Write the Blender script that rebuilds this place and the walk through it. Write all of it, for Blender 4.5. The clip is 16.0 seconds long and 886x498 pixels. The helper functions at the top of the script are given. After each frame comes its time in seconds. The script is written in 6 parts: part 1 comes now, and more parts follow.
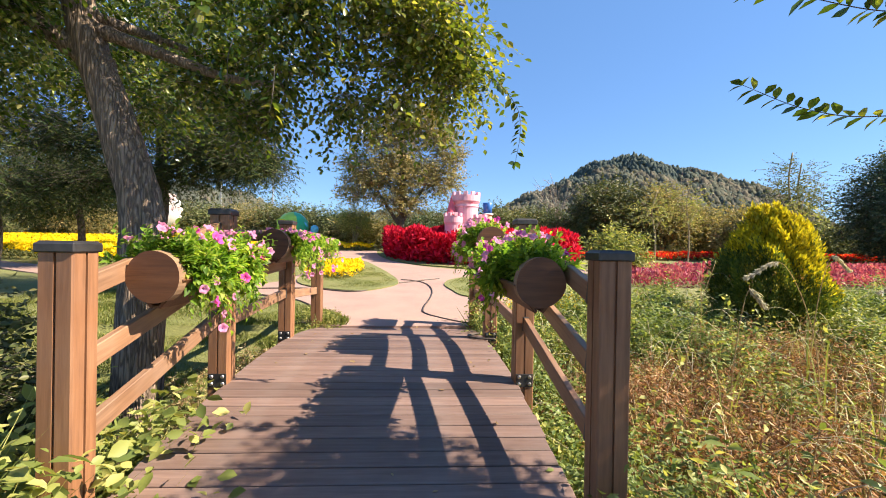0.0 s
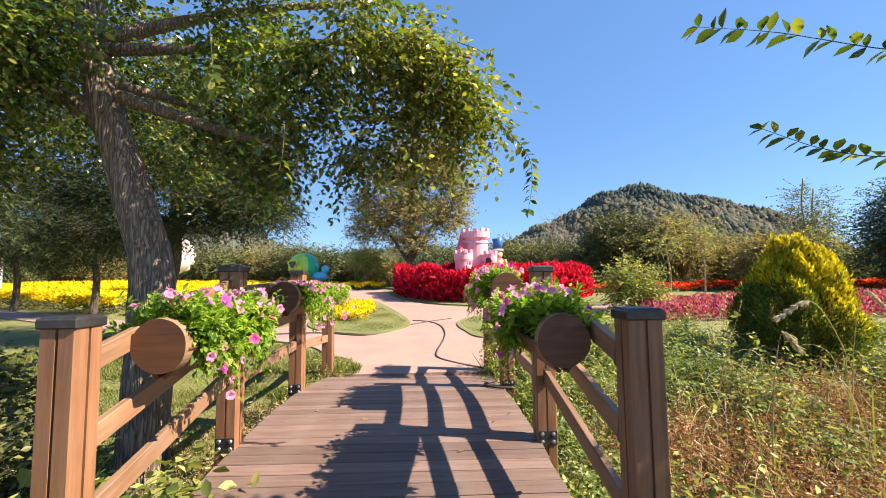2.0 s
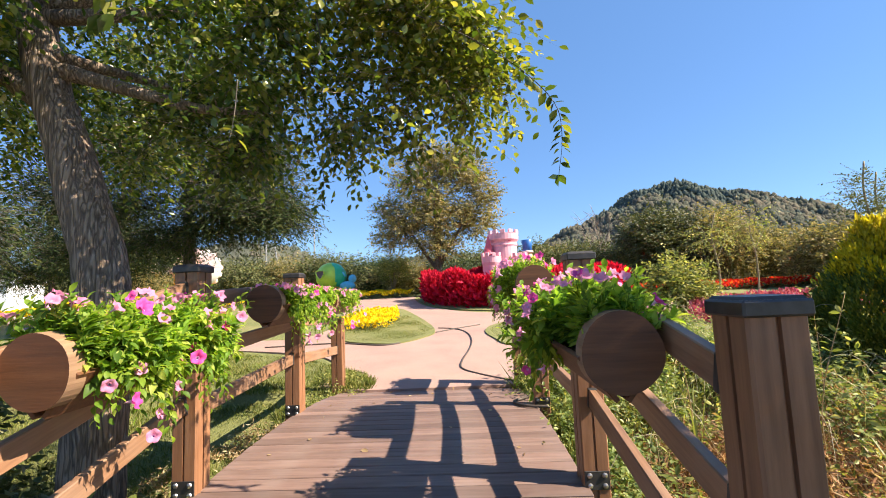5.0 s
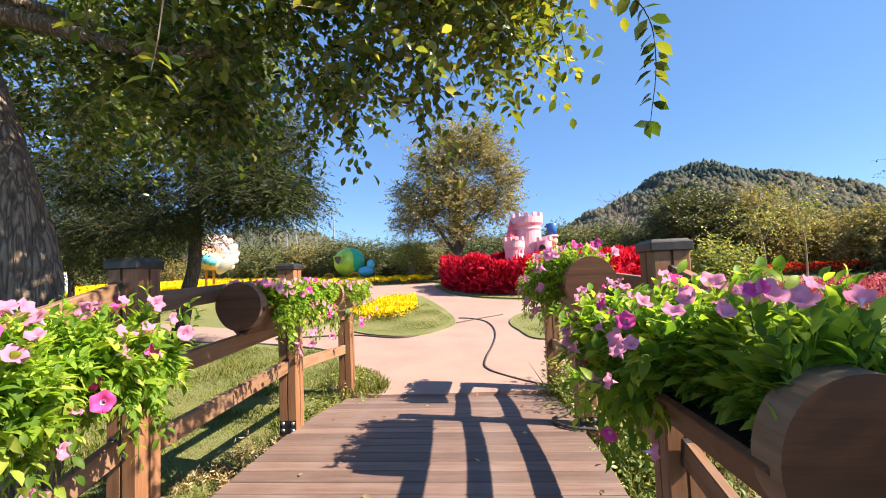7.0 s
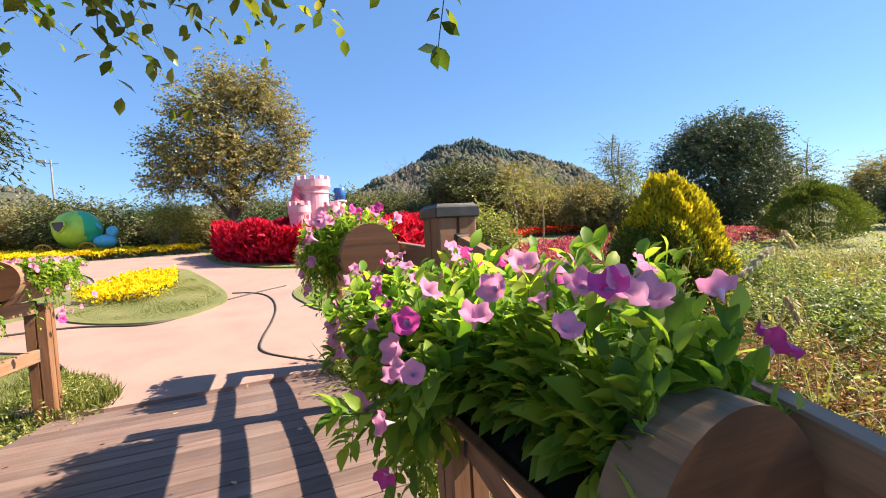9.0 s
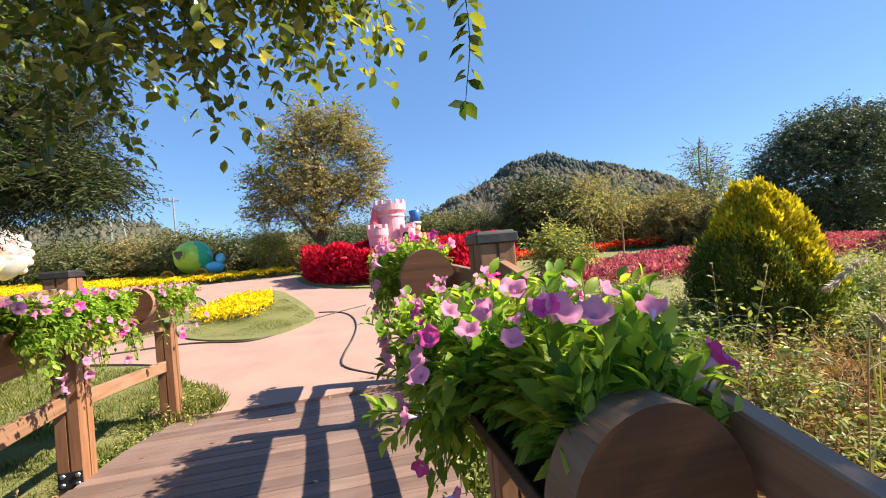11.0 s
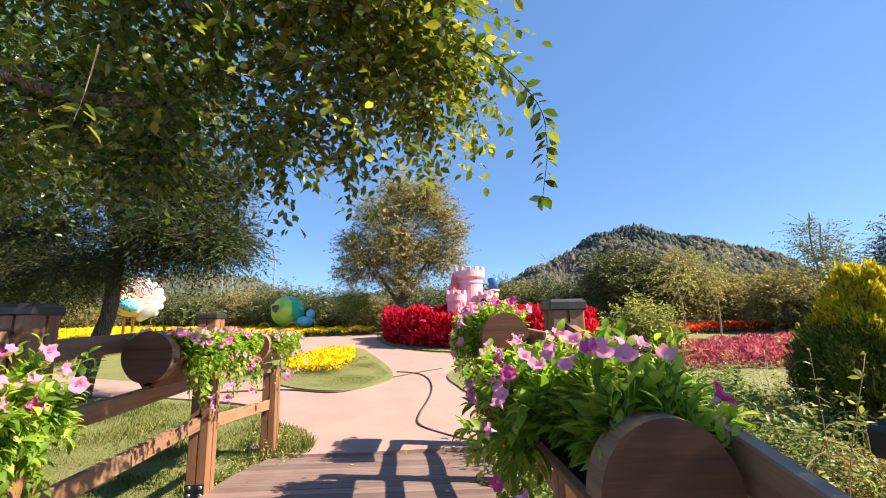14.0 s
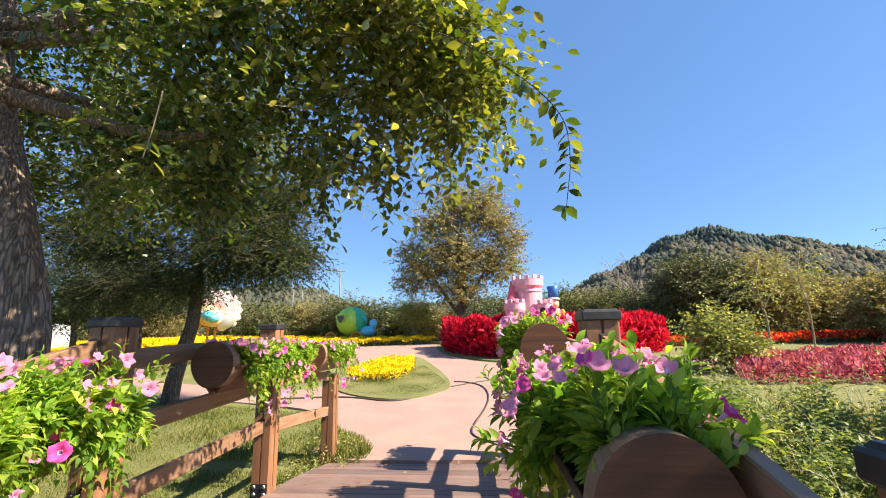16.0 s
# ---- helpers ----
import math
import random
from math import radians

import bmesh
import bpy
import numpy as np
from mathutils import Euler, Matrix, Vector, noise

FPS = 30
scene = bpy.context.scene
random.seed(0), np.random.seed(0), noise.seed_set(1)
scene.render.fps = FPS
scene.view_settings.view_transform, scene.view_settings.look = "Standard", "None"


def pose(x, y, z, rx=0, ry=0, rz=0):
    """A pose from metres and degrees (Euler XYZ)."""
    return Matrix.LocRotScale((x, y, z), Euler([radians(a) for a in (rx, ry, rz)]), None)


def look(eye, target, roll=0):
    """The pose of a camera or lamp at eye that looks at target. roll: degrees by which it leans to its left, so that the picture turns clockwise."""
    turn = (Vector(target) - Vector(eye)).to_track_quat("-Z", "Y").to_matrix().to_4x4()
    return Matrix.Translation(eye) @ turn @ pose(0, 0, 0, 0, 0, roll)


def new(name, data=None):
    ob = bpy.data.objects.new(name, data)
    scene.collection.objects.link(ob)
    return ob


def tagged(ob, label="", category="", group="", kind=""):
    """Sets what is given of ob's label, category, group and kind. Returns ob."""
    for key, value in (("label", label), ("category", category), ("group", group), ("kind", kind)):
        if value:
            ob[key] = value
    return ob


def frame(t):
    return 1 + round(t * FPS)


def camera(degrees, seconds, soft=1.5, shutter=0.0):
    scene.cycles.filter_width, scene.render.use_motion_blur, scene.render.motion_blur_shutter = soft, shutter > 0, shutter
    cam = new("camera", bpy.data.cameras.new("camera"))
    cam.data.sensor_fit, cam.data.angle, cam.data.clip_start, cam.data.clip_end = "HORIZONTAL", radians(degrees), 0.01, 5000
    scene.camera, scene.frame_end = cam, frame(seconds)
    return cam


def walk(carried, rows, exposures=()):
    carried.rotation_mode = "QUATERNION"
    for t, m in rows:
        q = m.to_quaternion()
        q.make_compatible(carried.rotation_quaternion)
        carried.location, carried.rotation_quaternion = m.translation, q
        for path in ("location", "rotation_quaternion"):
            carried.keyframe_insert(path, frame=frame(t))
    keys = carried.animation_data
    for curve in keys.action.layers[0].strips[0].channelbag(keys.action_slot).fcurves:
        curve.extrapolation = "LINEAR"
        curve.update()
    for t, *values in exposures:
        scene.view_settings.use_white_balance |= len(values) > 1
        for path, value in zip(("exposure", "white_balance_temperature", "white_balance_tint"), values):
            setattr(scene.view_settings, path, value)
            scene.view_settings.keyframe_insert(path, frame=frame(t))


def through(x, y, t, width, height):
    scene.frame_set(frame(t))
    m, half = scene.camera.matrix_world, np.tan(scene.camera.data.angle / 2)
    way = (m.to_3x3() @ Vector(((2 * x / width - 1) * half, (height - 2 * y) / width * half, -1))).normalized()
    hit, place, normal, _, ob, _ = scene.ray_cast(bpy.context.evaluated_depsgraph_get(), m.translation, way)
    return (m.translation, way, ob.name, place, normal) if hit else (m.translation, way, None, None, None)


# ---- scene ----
cam = camera(92.3, 16.0, 1.0)
PATH = [
    (0, (-0.528, 0.997, 1.309), (-0.419, 2.994, 1.301), 1.0),
    (0.5, (-0.546, 1.091, 1.324), (-0.433, 3.088, 1.303), 0.3),
    (1, (-0.54, 1.089, 1.366), (-0.437, 3.086, 1.344), -0.0),
    (1.5, (-0.532, 1.074, 1.409), (-0.457, 3.069, 1.524), -0.4),
    (2, (-0.551, 1.091, 1.44), (-0.489, 3.085, 1.595), -0.7),
    (2.5, (-0.55, 1.168, 1.438), (-0.491, 3.16, 1.611), -0.9),
    (3, (-0.489, 1.324, 1.425), (-0.438, 3.314, 1.618), -1.2),
    (3.5, (-0.417, 1.484, 1.404), (-0.394, 3.475, 1.599), -1.2),
    (3.7, (-0.411, 1.548, 1.405), (-0.394, 3.539, 1.594), -1.3),
    (5.8, (-0.35, 2.178, 1.338), (-0.561, 4.158, 1.532), -2.0),
    (6, (-0.344, 2.283, 1.352), (-0.592, 4.26, 1.528), -1.8),
    (6.5, (-0.409, 2.511, 1.394), (-0.682, 4.486, 1.554), -2.0),
    (7, (-0.442, 2.676, 1.452), (-0.614, 4.665, 1.574), -2.4),
    (7.5, (-0.394, 2.814, 1.435), (-0.285, 4.811, 1.482), -3.2),
    (8, (-0.323, 2.976, 1.468), (0.079, 4.935, 1.448), -3.4),
    (8.5, (-0.297, 3.102, 1.467), (0.329, 5.0, 1.389), -3.1),
    (8.7, (-0.29, 3.159, 1.468), (0.474, 5.005, 1.371), -3.1),
    (10.8, (-0.212, 2.957, 1.491), (0.294, 4.892, 1.487), -5.4),
    (11, (-0.21, 2.935, 1.493), (0.219, 4.889, 1.514), -5.1),
    (11.5, (-0.193, 2.899, 1.493), (0.079, 4.878, 1.593), -4.3),
    (12, (-0.178, 2.88, 1.501), (-0.028, 4.87, 1.631), -3.8),
    (12.5, (-0.222, 2.818, 1.489), (-0.101, 4.807, 1.663), -3.1),
    (13, (-0.278, 2.666, 1.465), (-0.16, 4.646, 1.727), -2.3),
    (13.5, (-0.305, 2.592, 1.452), (-0.189, 4.564, 1.769), -1.7),
    (14, (-0.298, 2.555, 1.455), (-0.214, 4.522, 1.809), -1.3),
    (14.5, (-0.286, 2.522, 1.461), (-0.239, 4.486, 1.834), -1.0),
    (15, (-0.244, 2.508, 1.466), (-0.285, 4.468, 1.859), -1.4),
    (15.5, (-0.166, 2.53, 1.463), (-0.29, 4.485, 1.864), -1.6),
    (16, (-0.148, 2.507, 1.458), (-0.343, 4.457, 1.86), -1.3),
]
walk(cam, [(t, look(eye, target, roll)) for t, eye, target, roll in PATH], [(0, 1.57), (8.7, 1.57), (10.8, 1.47), (12.5, 1.52), (16, 1.54)])

# world, sun, exposure
SUN_EL, SUN_AZ = 41.5, -11.6          # degrees; azimuth from +x towards +y
world = bpy.data.worlds.new("sky")
scene.world = world
world.use_nodes = True
wn = world.node_tree
sky = wn.nodes.new("ShaderNodeTexSky")
sky.sky_type, sky.sun_disc = "NISHITA", False
sky.sun_elevation, sky.sun_rotation = radians(SUN_EL), radians(90 - SUN_AZ)
sky.air_density, sky.dust_density, sky.ozone_density, sky.altitude = 1.0, 0.0, 3.0, 0
bg = wn.nodes["Background"]
bg.inputs["Strength"].default_value = 0.069
clear = wn.nodes.new("ShaderNodeMix")
clear.data_type, clear.blend_type = "RGBA", "MULTIPLY"
clear.inputs[0].default_value, clear.inputs[7].default_value = 1.0, (0.82, 0.95, 1.1, 1)
wn.links.new(sky.outputs["Color"], clear.inputs[6])
even = wn.nodes.new("ShaderNodeMix")
even.data_type = "RGBA"
even.inputs[0].default_value, even.inputs[7].default_value = 0.45, (0.95, 2.1, 4.4, 1)
wn.links.new(clear.outputs[2], even.inputs[6])
wn.links.new(even.outputs[2], bg.inputs["Color"])
sun_data = bpy.data.lights.new("sun", "SUN")
sun_data.energy, sun_data.angle, sun_data.color = 5.0, radians(0.53), (1.0, 0.858, 0.665)
sun = new("sun", sun_data)
se, sa = radians(SUN_EL), radians(SUN_AZ)
sun.matrix_world = look((math.cos(se) * math.cos(sa) * 50, math.cos(se) * math.sin(sa) * 50, math.sin(se) * 50), (0, 0, 0))

rng = np.random.default_rng(7)


# ---- materials ----
def material(name):
    m = bpy.data.materials.new(name)
    m.use_nodes = True
    nt = m.node_tree
    return m, nt, nt.nodes["Principled BSDF"]


def ramp(nt, fac, stops):
    r = nt.nodes.new("ShaderNodeValToRGB")
    while len(r.color_ramp.elements) < len(stops):
        r.color_ramp.elements.new(0.5)
    for e, (p, c) in zip(r.color_ramp.elements, stops):
        e.position, e.color = p, (*c, 1)
    nt.links.new(fac, r.inputs["Fac"])
    return r.outputs["Color"]


def coords(nt, scale=(1, 1, 1)):
    tc, mp = nt.nodes.new("ShaderNodeTexCoord"), nt.nodes.new("ShaderNodeMapping")
    mp.inputs["Scale"].default_value = scale
    nt.links.new(tc.outputs["Object"], mp.inputs["Vector"])
    return mp.outputs["Vector"]


def noise_tex(nt, vec, scale, detail=4.0, rough=0.55):
    n = nt.nodes.new("ShaderNodeTexNoise")
    n.inputs["Scale"].default_value, n.inputs["Detail"].default_value, n.inputs["Roughness"].default_value = scale, detail, rough
    nt.links.new(vec, n.inputs["Vector"])
    return n.outputs["Fac"]


def mixc(nt, fac, a, b, mode="MIX"):
    x = nt.nodes.new("ShaderNodeMix")
    x.data_type, x.blend_type = "RGBA", mode
    for k, v in ((0, fac), (6, a), (7, b)):
        if isinstance(v, (int, float)):
            x.inputs[k].default_value = v
        elif isinstance(v, tuple):
            x.inputs[k].default_value = (*v, 1)
        else:
            nt.links.new(v, x.inputs[k])
    return x.outputs[2]


def bump(nt, bsdf, height, strength=0.3, dist=0.01):
    b = nt.nodes.new("ShaderNodeBump")
    b.inputs["Strength"].default_value, b.inputs["Distance"].default_value = strength, dist
    nt.links.new(height, b.inputs["Height"])
    nt.links.new(b.outputs["Normal"], bsdf.inputs["Normal"])


def wood(name, dark, mid, light, along=1, rough=0.6, wear=0.3, vary=0.25):
    """Stained timber with grain along one axis, a shade of its own for each piece and worn patches."""
    m, nt, b = material(name)
    s = [14.0, 14.0, 14.0]
    s[along] = 0.9
    v = coords(nt, tuple(s))
    info = nt.nodes.new("ShaderNodeObjectInfo")
    off = nt.nodes.new("ShaderNodeVectorMath")
    off.operation = "ADD"
    sc = nt.nodes.new("ShaderNodeMath")
    sc.operation = "MULTIPLY"
    sc.inputs[1].default_value = 37.0
    nt.links.new(info.outputs["Random"], sc.inputs[0])
    nt.links.new(v, off.inputs[0])
    nt.links.new(sc.outputs[0], off.inputs[1])
    g = noise_tex(nt, off.outputs[0], 2.2, 6, 0.65)
    col = ramp(nt, g, [(0.25, dark), (0.5, mid), (0.75, light)])
    patch = noise_tex(nt, coords(nt), 3.1, 3)
    grey = ramp(nt, patch, [(0.45, (0, 0, 0)), (0.75, (wear, wear, wear))])
    col = mixc(nt, grey, col, tuple(0.55 * a + 0.45 * sum(light) / 3 for a in light))
    shade = ramp(nt, info.outputs["Random"], [(0.0, (1 - vary,) * 3), (1.0, (1 + vary * 0.4,) * 3)])
    col = mixc(nt, 1.0, col, shade, "MULTIPLY")
    nt.links.new(col, b.inputs["Base Color"])
    b.inputs["Roughness"].default_value = rough
    bump(nt, b, g, 0.35, 0.004)
    return m


def leafy(name, stops, rough=0.45, through=0.35, spec=0.4, glow=(1.25, 1.2, 0.6)):
    """Leaves and petals: one colour a leaf, some light passing through."""
    m, nt, b = material(name)
    geo = nt.nodes.new("ShaderNodeNewGeometry")
    col = ramp(nt, geo.outputs["Random Per Island"], stops)
    big = noise_tex(nt, coords(nt), 1.3, 2)
    col = mixc(nt, 1.0, col, ramp(nt, big, [(0.3, (0.72,) * 3), (0.7, (1.2,) * 3)]), "MULTIPLY")
    nt.links.new(col, b.inputs["Base Color"])
    b.inputs["Roughness"].default_value = rough
    b.inputs["Specular IOR Level"].default_value = spec
    tr = nt.nodes.new("ShaderNodeBsdfTranslucent")
    warm = mixc(nt, 1.0, col, glow, "MULTIPLY")
    nt.links.new(warm, tr.inputs["Color"])
    mx = nt.nodes.new("ShaderNodeMixShader")
    mx.inputs[0].default_value = through
    out = nt.nodes["Material Output"]
    nt.links.new(b.outputs[0], mx.inputs[1])
    nt.links.new(tr.outputs[0], mx.inputs[2])
    nt.links.new(mx.outputs[0], out.inputs["Surface"])
    return m


def plain(name, colour, rough=0.5, metal=0.0, grain=12.0, amount=0.25):
    m, nt, b = material(name)
    n = noise_tex(nt, coords(nt), grain, 5)
    n2 = noise_tex(nt, coords(nt), grain * 0.12, 2)
    col = mixc(nt, 1.0, colour, ramp(nt, n, [(0.3, (1 - amount,) * 3), (0.7, (1 + amount * 0.5,) * 3)]), "MULTIPLY")
    col = mixc(nt, 1.0, col, ramp(nt, n2, [(0.3, (1 - amount * 0.7,) * 3), (0.7, (1.05,) * 3)]), "MULTIPLY")
    nt.links.new(col, b.inputs["Base Color"])
    b.inputs["Roughness"].default_value, b.inputs["Metallic"].default_value = rough, metal
    bump(nt, b, n, 0.15, 0.004)
    return m


def bark(name, dark, light):
    m, nt, b = material(name)
    v = coords(nt, (13, 13, 1.3))
    w = nt.nodes.new("ShaderNodeTexVoronoi")
    w.feature = "DISTANCE_TO_EDGE"
    w.inputs["Scale"].default_value = 2.6
    d = nt.nodes.new("ShaderNodeVectorMath")
    d.operation = "ADD"
    n0 = nt.nodes.new("ShaderNodeTexNoise")
    n0.inputs["Scale"].default_value = 1.6
    nt.links.new(v, n0.inputs["Vector"])
    nt.links.new(v, d.inputs[0])
    nt.links.new(n0.outputs["Color"], d.inputs[1])
    nt.links.new(d.outputs[0], w.inputs["Vector"])
    n = noise_tex(nt, v, 5, 6)
    h = nt.nodes.new("ShaderNodeMath")
    h.operation = "MULTIPLY_ADD"
    h.inputs[1].default_value = 2.2
    nt.links.new(w.outputs["Distance"], h.inputs[0])
    nt.links.new(n, h.inputs[2])
    col = ramp(nt, h.outputs[0], [(0.35, dark), (0.8, tuple((a + c) / 2 for a, c in zip(dark, light))), (1.0, light)])
    nt.links.new(col, b.inputs["Base Color"])
    b.inputs["Roughness"].default_value = 0.9
    bump(nt, b, h.outputs[0], 0.8, 0.03)
    return m


M_DECK = wood("deck_timber", (0.12, 0.074, 0.061), (0.19, 0.12, 0.1), (0.265, 0.174, 0.146), 0, 0.62, 0.45, 0.3)
M_POST = wood("post_timber", (0.15, 0.065, 0.03), (0.25, 0.115, 0.055), (0.34, 0.17, 0.085), 2, 0.55, 0.25, 0.15)
M_RAIL = wood("rail_timber", (0.15, 0.073, 0.04), (0.26, 0.138, 0.076), (0.36, 0.208, 0.122), 1, 0.55, 0.4, 0.2)
M_DISC = wood("log_end", (0.055, 0.021, 0.008), (0.11, 0.042, 0.016), (0.16, 0.068, 0.027), 0, 0.6, 0.2, 0.1)
M_RIM = wood("log_rim", (0.15, 0.082, 0.045), (0.24, 0.142, 0.082), (0.33, 0.21, 0.128), 1, 0.7, 0.3, 0.1)
M_CAP = plain("black_cap", (0.035, 0.033, 0.035), 0.42, 0, 30, 0.4)
M_BOLT = plain("galvanised_bolt", (0.5, 0.47, 0.45), 0.35, 0.9, 40)
M_SOIL = plain("soil", (0.05, 0.033, 0.022), 0.95, 0, 30, 0.5)
M_BEAM = wood("beam_timber", (0.05, 0.03, 0.02), (0.09, 0.055, 0.04), (0.13, 0.085, 0.06), 1)
M_BARK = bark("grey_bark", (0.075, 0.052, 0.038), (0.36, 0.265, 0.195))
M_BARK2 = bark("dark_bark", (0.03, 0.025, 0.02), (0.16, 0.13, 0.11))
M_HOSE = plain("black_hose", (0.085, 0.066, 0.055), 0.55, 0, 60)
M_LEAF = leafy("tree_leaves", [(0.0, (0.032, 0.066, 0.013)), (0.5, (0.08, 0.135, 0.025)), (0.84, (0.18, 0.23, 0.045)), (0.97, (0.29, 0.3, 0.06)), (1.0, (0.42, 0.4, 0.2))], 0.25, 0.42, 0.9, (1.5, 1.45, 0.5))
# yellower copy of the tree leaves, its sunlit brightness painted in
M_SUNLEAF = leafy("sunlit_yellow_leaves", [(0.0, (0.065, 0.105, 0.02)), (0.45, (0.13, 0.175, 0.03)), (0.85, (0.25, 0.265, 0.045)), (1.0, (0.46, 0.42, 0.16))], 0.27, 0.47, 0.8, (1.5, 1.42, 0.5))
M_NEEDLE = leafy("needle_leaves", [(0.0, (0.018, 0.04, 0.014)), (0.6, (0.042, 0.068, 0.02)), (1.0, (0.115, 0.125, 0.035))], 0.6, 0.3, 0.25)
M_AUTUMN = leafy("autumn_leaves", [(0.0, (0.17, 0.17, 0.06)), (0.5, (0.27, 0.245, 0.1)), (0.85, (0.38, 0.31, 0.14)), (1.0, (0.5, 0.38, 0.18))], 0.6, 0.38, 0.25)
M_OLIVE = leafy("olive_leaves", [(0.0, (0.055, 0.075, 0.025)), (0.6, (0.1, 0.12, 0.04)), (1.0, (0.2, 0.19, 0.075))], 0.45, 0.25)
M_DARKLEAF = leafy("dark_leaves", [(0.0, (0.035, 0.06, 0.028)), (0.6, (0.06, 0.095, 0.04)), (1.0, (0.13, 0.16, 0.08))], 0.5, 0.22, 0.4)
M_BUSH = leafy("bush_leaves", [(0.0, (0.075, 0.1, 0.035)), (0.5, (0.125, 0.15, 0.055)), (1.0, (0.22, 0.22, 0.1))], 0.6, 0.3, 0.25)
M_THUJA = leafy("thuja_green", [(0.0, (0.055, 0.1, 0.02)), (0.6, (0.12, 0.17, 0.03)), (1.0, (0.26, 0.28, 0.04))], 0.5, 0.3)
M_GOLD = leafy("thuja_gold", [(0.0, (0.36, 0.34, 0.02)), (0.6, (0.58, 0.5, 0.025)), (1.0, (0.74, 0.6, 0.04))], 0.5, 0.4)
M_PETLEAF = leafy("petunia_leaves", [(0.0, (0.1, 0.2, 0.03)), (0.4, (0.2, 0.36, 0.045)), (0.8, (0.38, 0.54, 0.07)), (1.0, (0.54, 0.63, 0.13))], 0.5, 0.6, 0.3)
M_PINK = leafy("petunia_pink", [(0.0, (0.72, 0.15, 0.4)), (0.5, (0.8, 0.3, 0.53)), (1.0, (0.84, 0.5, 0.66))], 0.55, 0.5, 0.2, (1.15, 1.05, 1.05))
M_MAGENTA = leafy("petunia_magenta", [(0.0, (0.62, 0.03, 0.27)), (1.0, (0.75, 0.12, 0.42))], 0.55, 0.3, 0.2, (1.1, 1.0, 1.05))
M_THROAT = plain("petunia_throat", (0.7, 0.42, 0.6), 0.6, 0, 30)
M_RED = leafy("red_plumes", [(0.0, (0.32, 0.004, 0.02)), (0.5, (0.58, 0.008, 0.045)), (1.0, (0.75, 0.03, 0.1))], 0.6, 0.4, 0.15)
M_PURPLE = leafy("purple_plumes", [(0.0, (0.26, 0.045, 0.095)), (0.5, (0.42, 0.075, 0.16)), (1.0, (0.56, 0.2, 0.27))], 0.6, 0.4, 0.15)
M_SCARLET = leafy("scarlet_flowers", [(0.0, (0.6, 0.015, 0.01)), (0.7, (0.8, 0.04, 0.025)), (1.0, (0.82, 0.35, 0.05))], 0.6, 0.35, 0.15)
M_YELLOW = leafy("yellow_flowers", [(0.0, (0.78, 0.53, 0.005)), (0.6, (0.88, 0.65, 0.01)), (1.0, (0.92, 0.73, 0.03))], 0.6, 0.35, 0.15)
M_GRASS = leafy("grass_blades", [(0.0, (0.09, 0.13, 0.024)), (0.6, (0.17, 0.205, 0.042)), (1.0, (0.33, 0.3, 0.1))], 0.5, 0.4)
M_DRY = leafy("dry_weeds", [(0.0, (0.24, 0.15, 0.085)), (0.5, (0.4, 0.28, 0.16)), (0.8, (0.52, 0.43, 0.25)), (1.0, (0.64, 0.57, 0.4))], 0.7, 0.35, 0.2)
M_WEED = leafy("weed_leaves", [(0.0, (0.13, 0.175, 0.045)), (0.5, (0.25, 0.29, 0.075)), (0.85, (0.42, 0.42, 0.13)), (1.0, (0.62, 0.56, 0.2))], 0.5, 0.42)
M_BANKLEAF = leafy("bank_leaves", [(0.0, (0.1, 0.155, 0.04)), (0.6, (0.2, 0.265, 0.07)), (1.0, (0.36, 0.4, 0.13))], 0.45, 0.45)
M_PLUME = leafy("silver_plume", [(0.0, (0.5, 0.45, 0.36)), (1.0, (0.7, 0.66, 0.56))], 0.7, 0.4, 0.2)
# hill trees: distance haze is mixed into these pale, greyed, low-contrast colours
M_WOODS = leafy("hazed_woods", [(0.0, (0.15, 0.165, 0.13)), (0.5, (0.175, 0.18, 0.14)), (0.85, (0.205, 0.19, 0.15)), (1.0, (0.24, 0.21, 0.16))], 0.95, 0.45, 0.02, (1, 1, 1))
M_PINES = leafy("hazed_pines", [(0.0, (0.1, 0.132, 0.12)), (1.0, (0.145, 0.17, 0.15))], 0.95, 0.4, 0.02, (1, 1, 1))


def ground_material():
    m, nt, b = material("lawn_ground")
    v = coords(nt)
    fine = noise_tex(nt, v, 45, 6, 0.7)
    col = ramp(nt, fine, [(0.3, (0.075, 0.095, 0.027)), (0.55, (0.165, 0.176, 0.053)), (0.75, (0.265, 0.256, 0.095))])
    mid = noise_tex(nt, v, 0.9, 4)
    col = mixc(nt, ramp(nt, mid, [(0.45, (0, 0, 0)), (0.65, (0.6, 0.6, 0.6))]), col, (0.22, 0.2, 0.075))
    nt.links.new(col, b.inputs["Base Color"])
    b.inputs["Roughness"].default_value = 0.95
    bump(nt, b, fine, 0.7, 0.03)
    return m


def path_material():
    m, nt, b = material("pink_concrete")
    v = coords(nt)
    fine = noise_tex(nt, v, 90, 5, 0.7)
    mid = noise_tex(nt, v, 1.1, 5, 0.6)
    col = ramp(nt, fine, [(0.3, (0.29, 0.184, 0.153)), (0.55, (0.36, 0.236, 0.198)), (0.75, (0.435, 0.3, 0.26))])
    col = mixc(nt, 1.0, col, ramp(nt, mid, [(0.3, (0.82, 0.82, 0.84)), (0.6, (1.0, 1.0, 1.0)), (0.8, (1.08, 1.06, 1.02))]), "MULTIPLY")
    nt.links.new(col, b.inputs["Base Color"])
    b.inputs["Roughness"].default_value = 0.9
    bump(nt, b, fine, 0.25, 0.004)
    return m


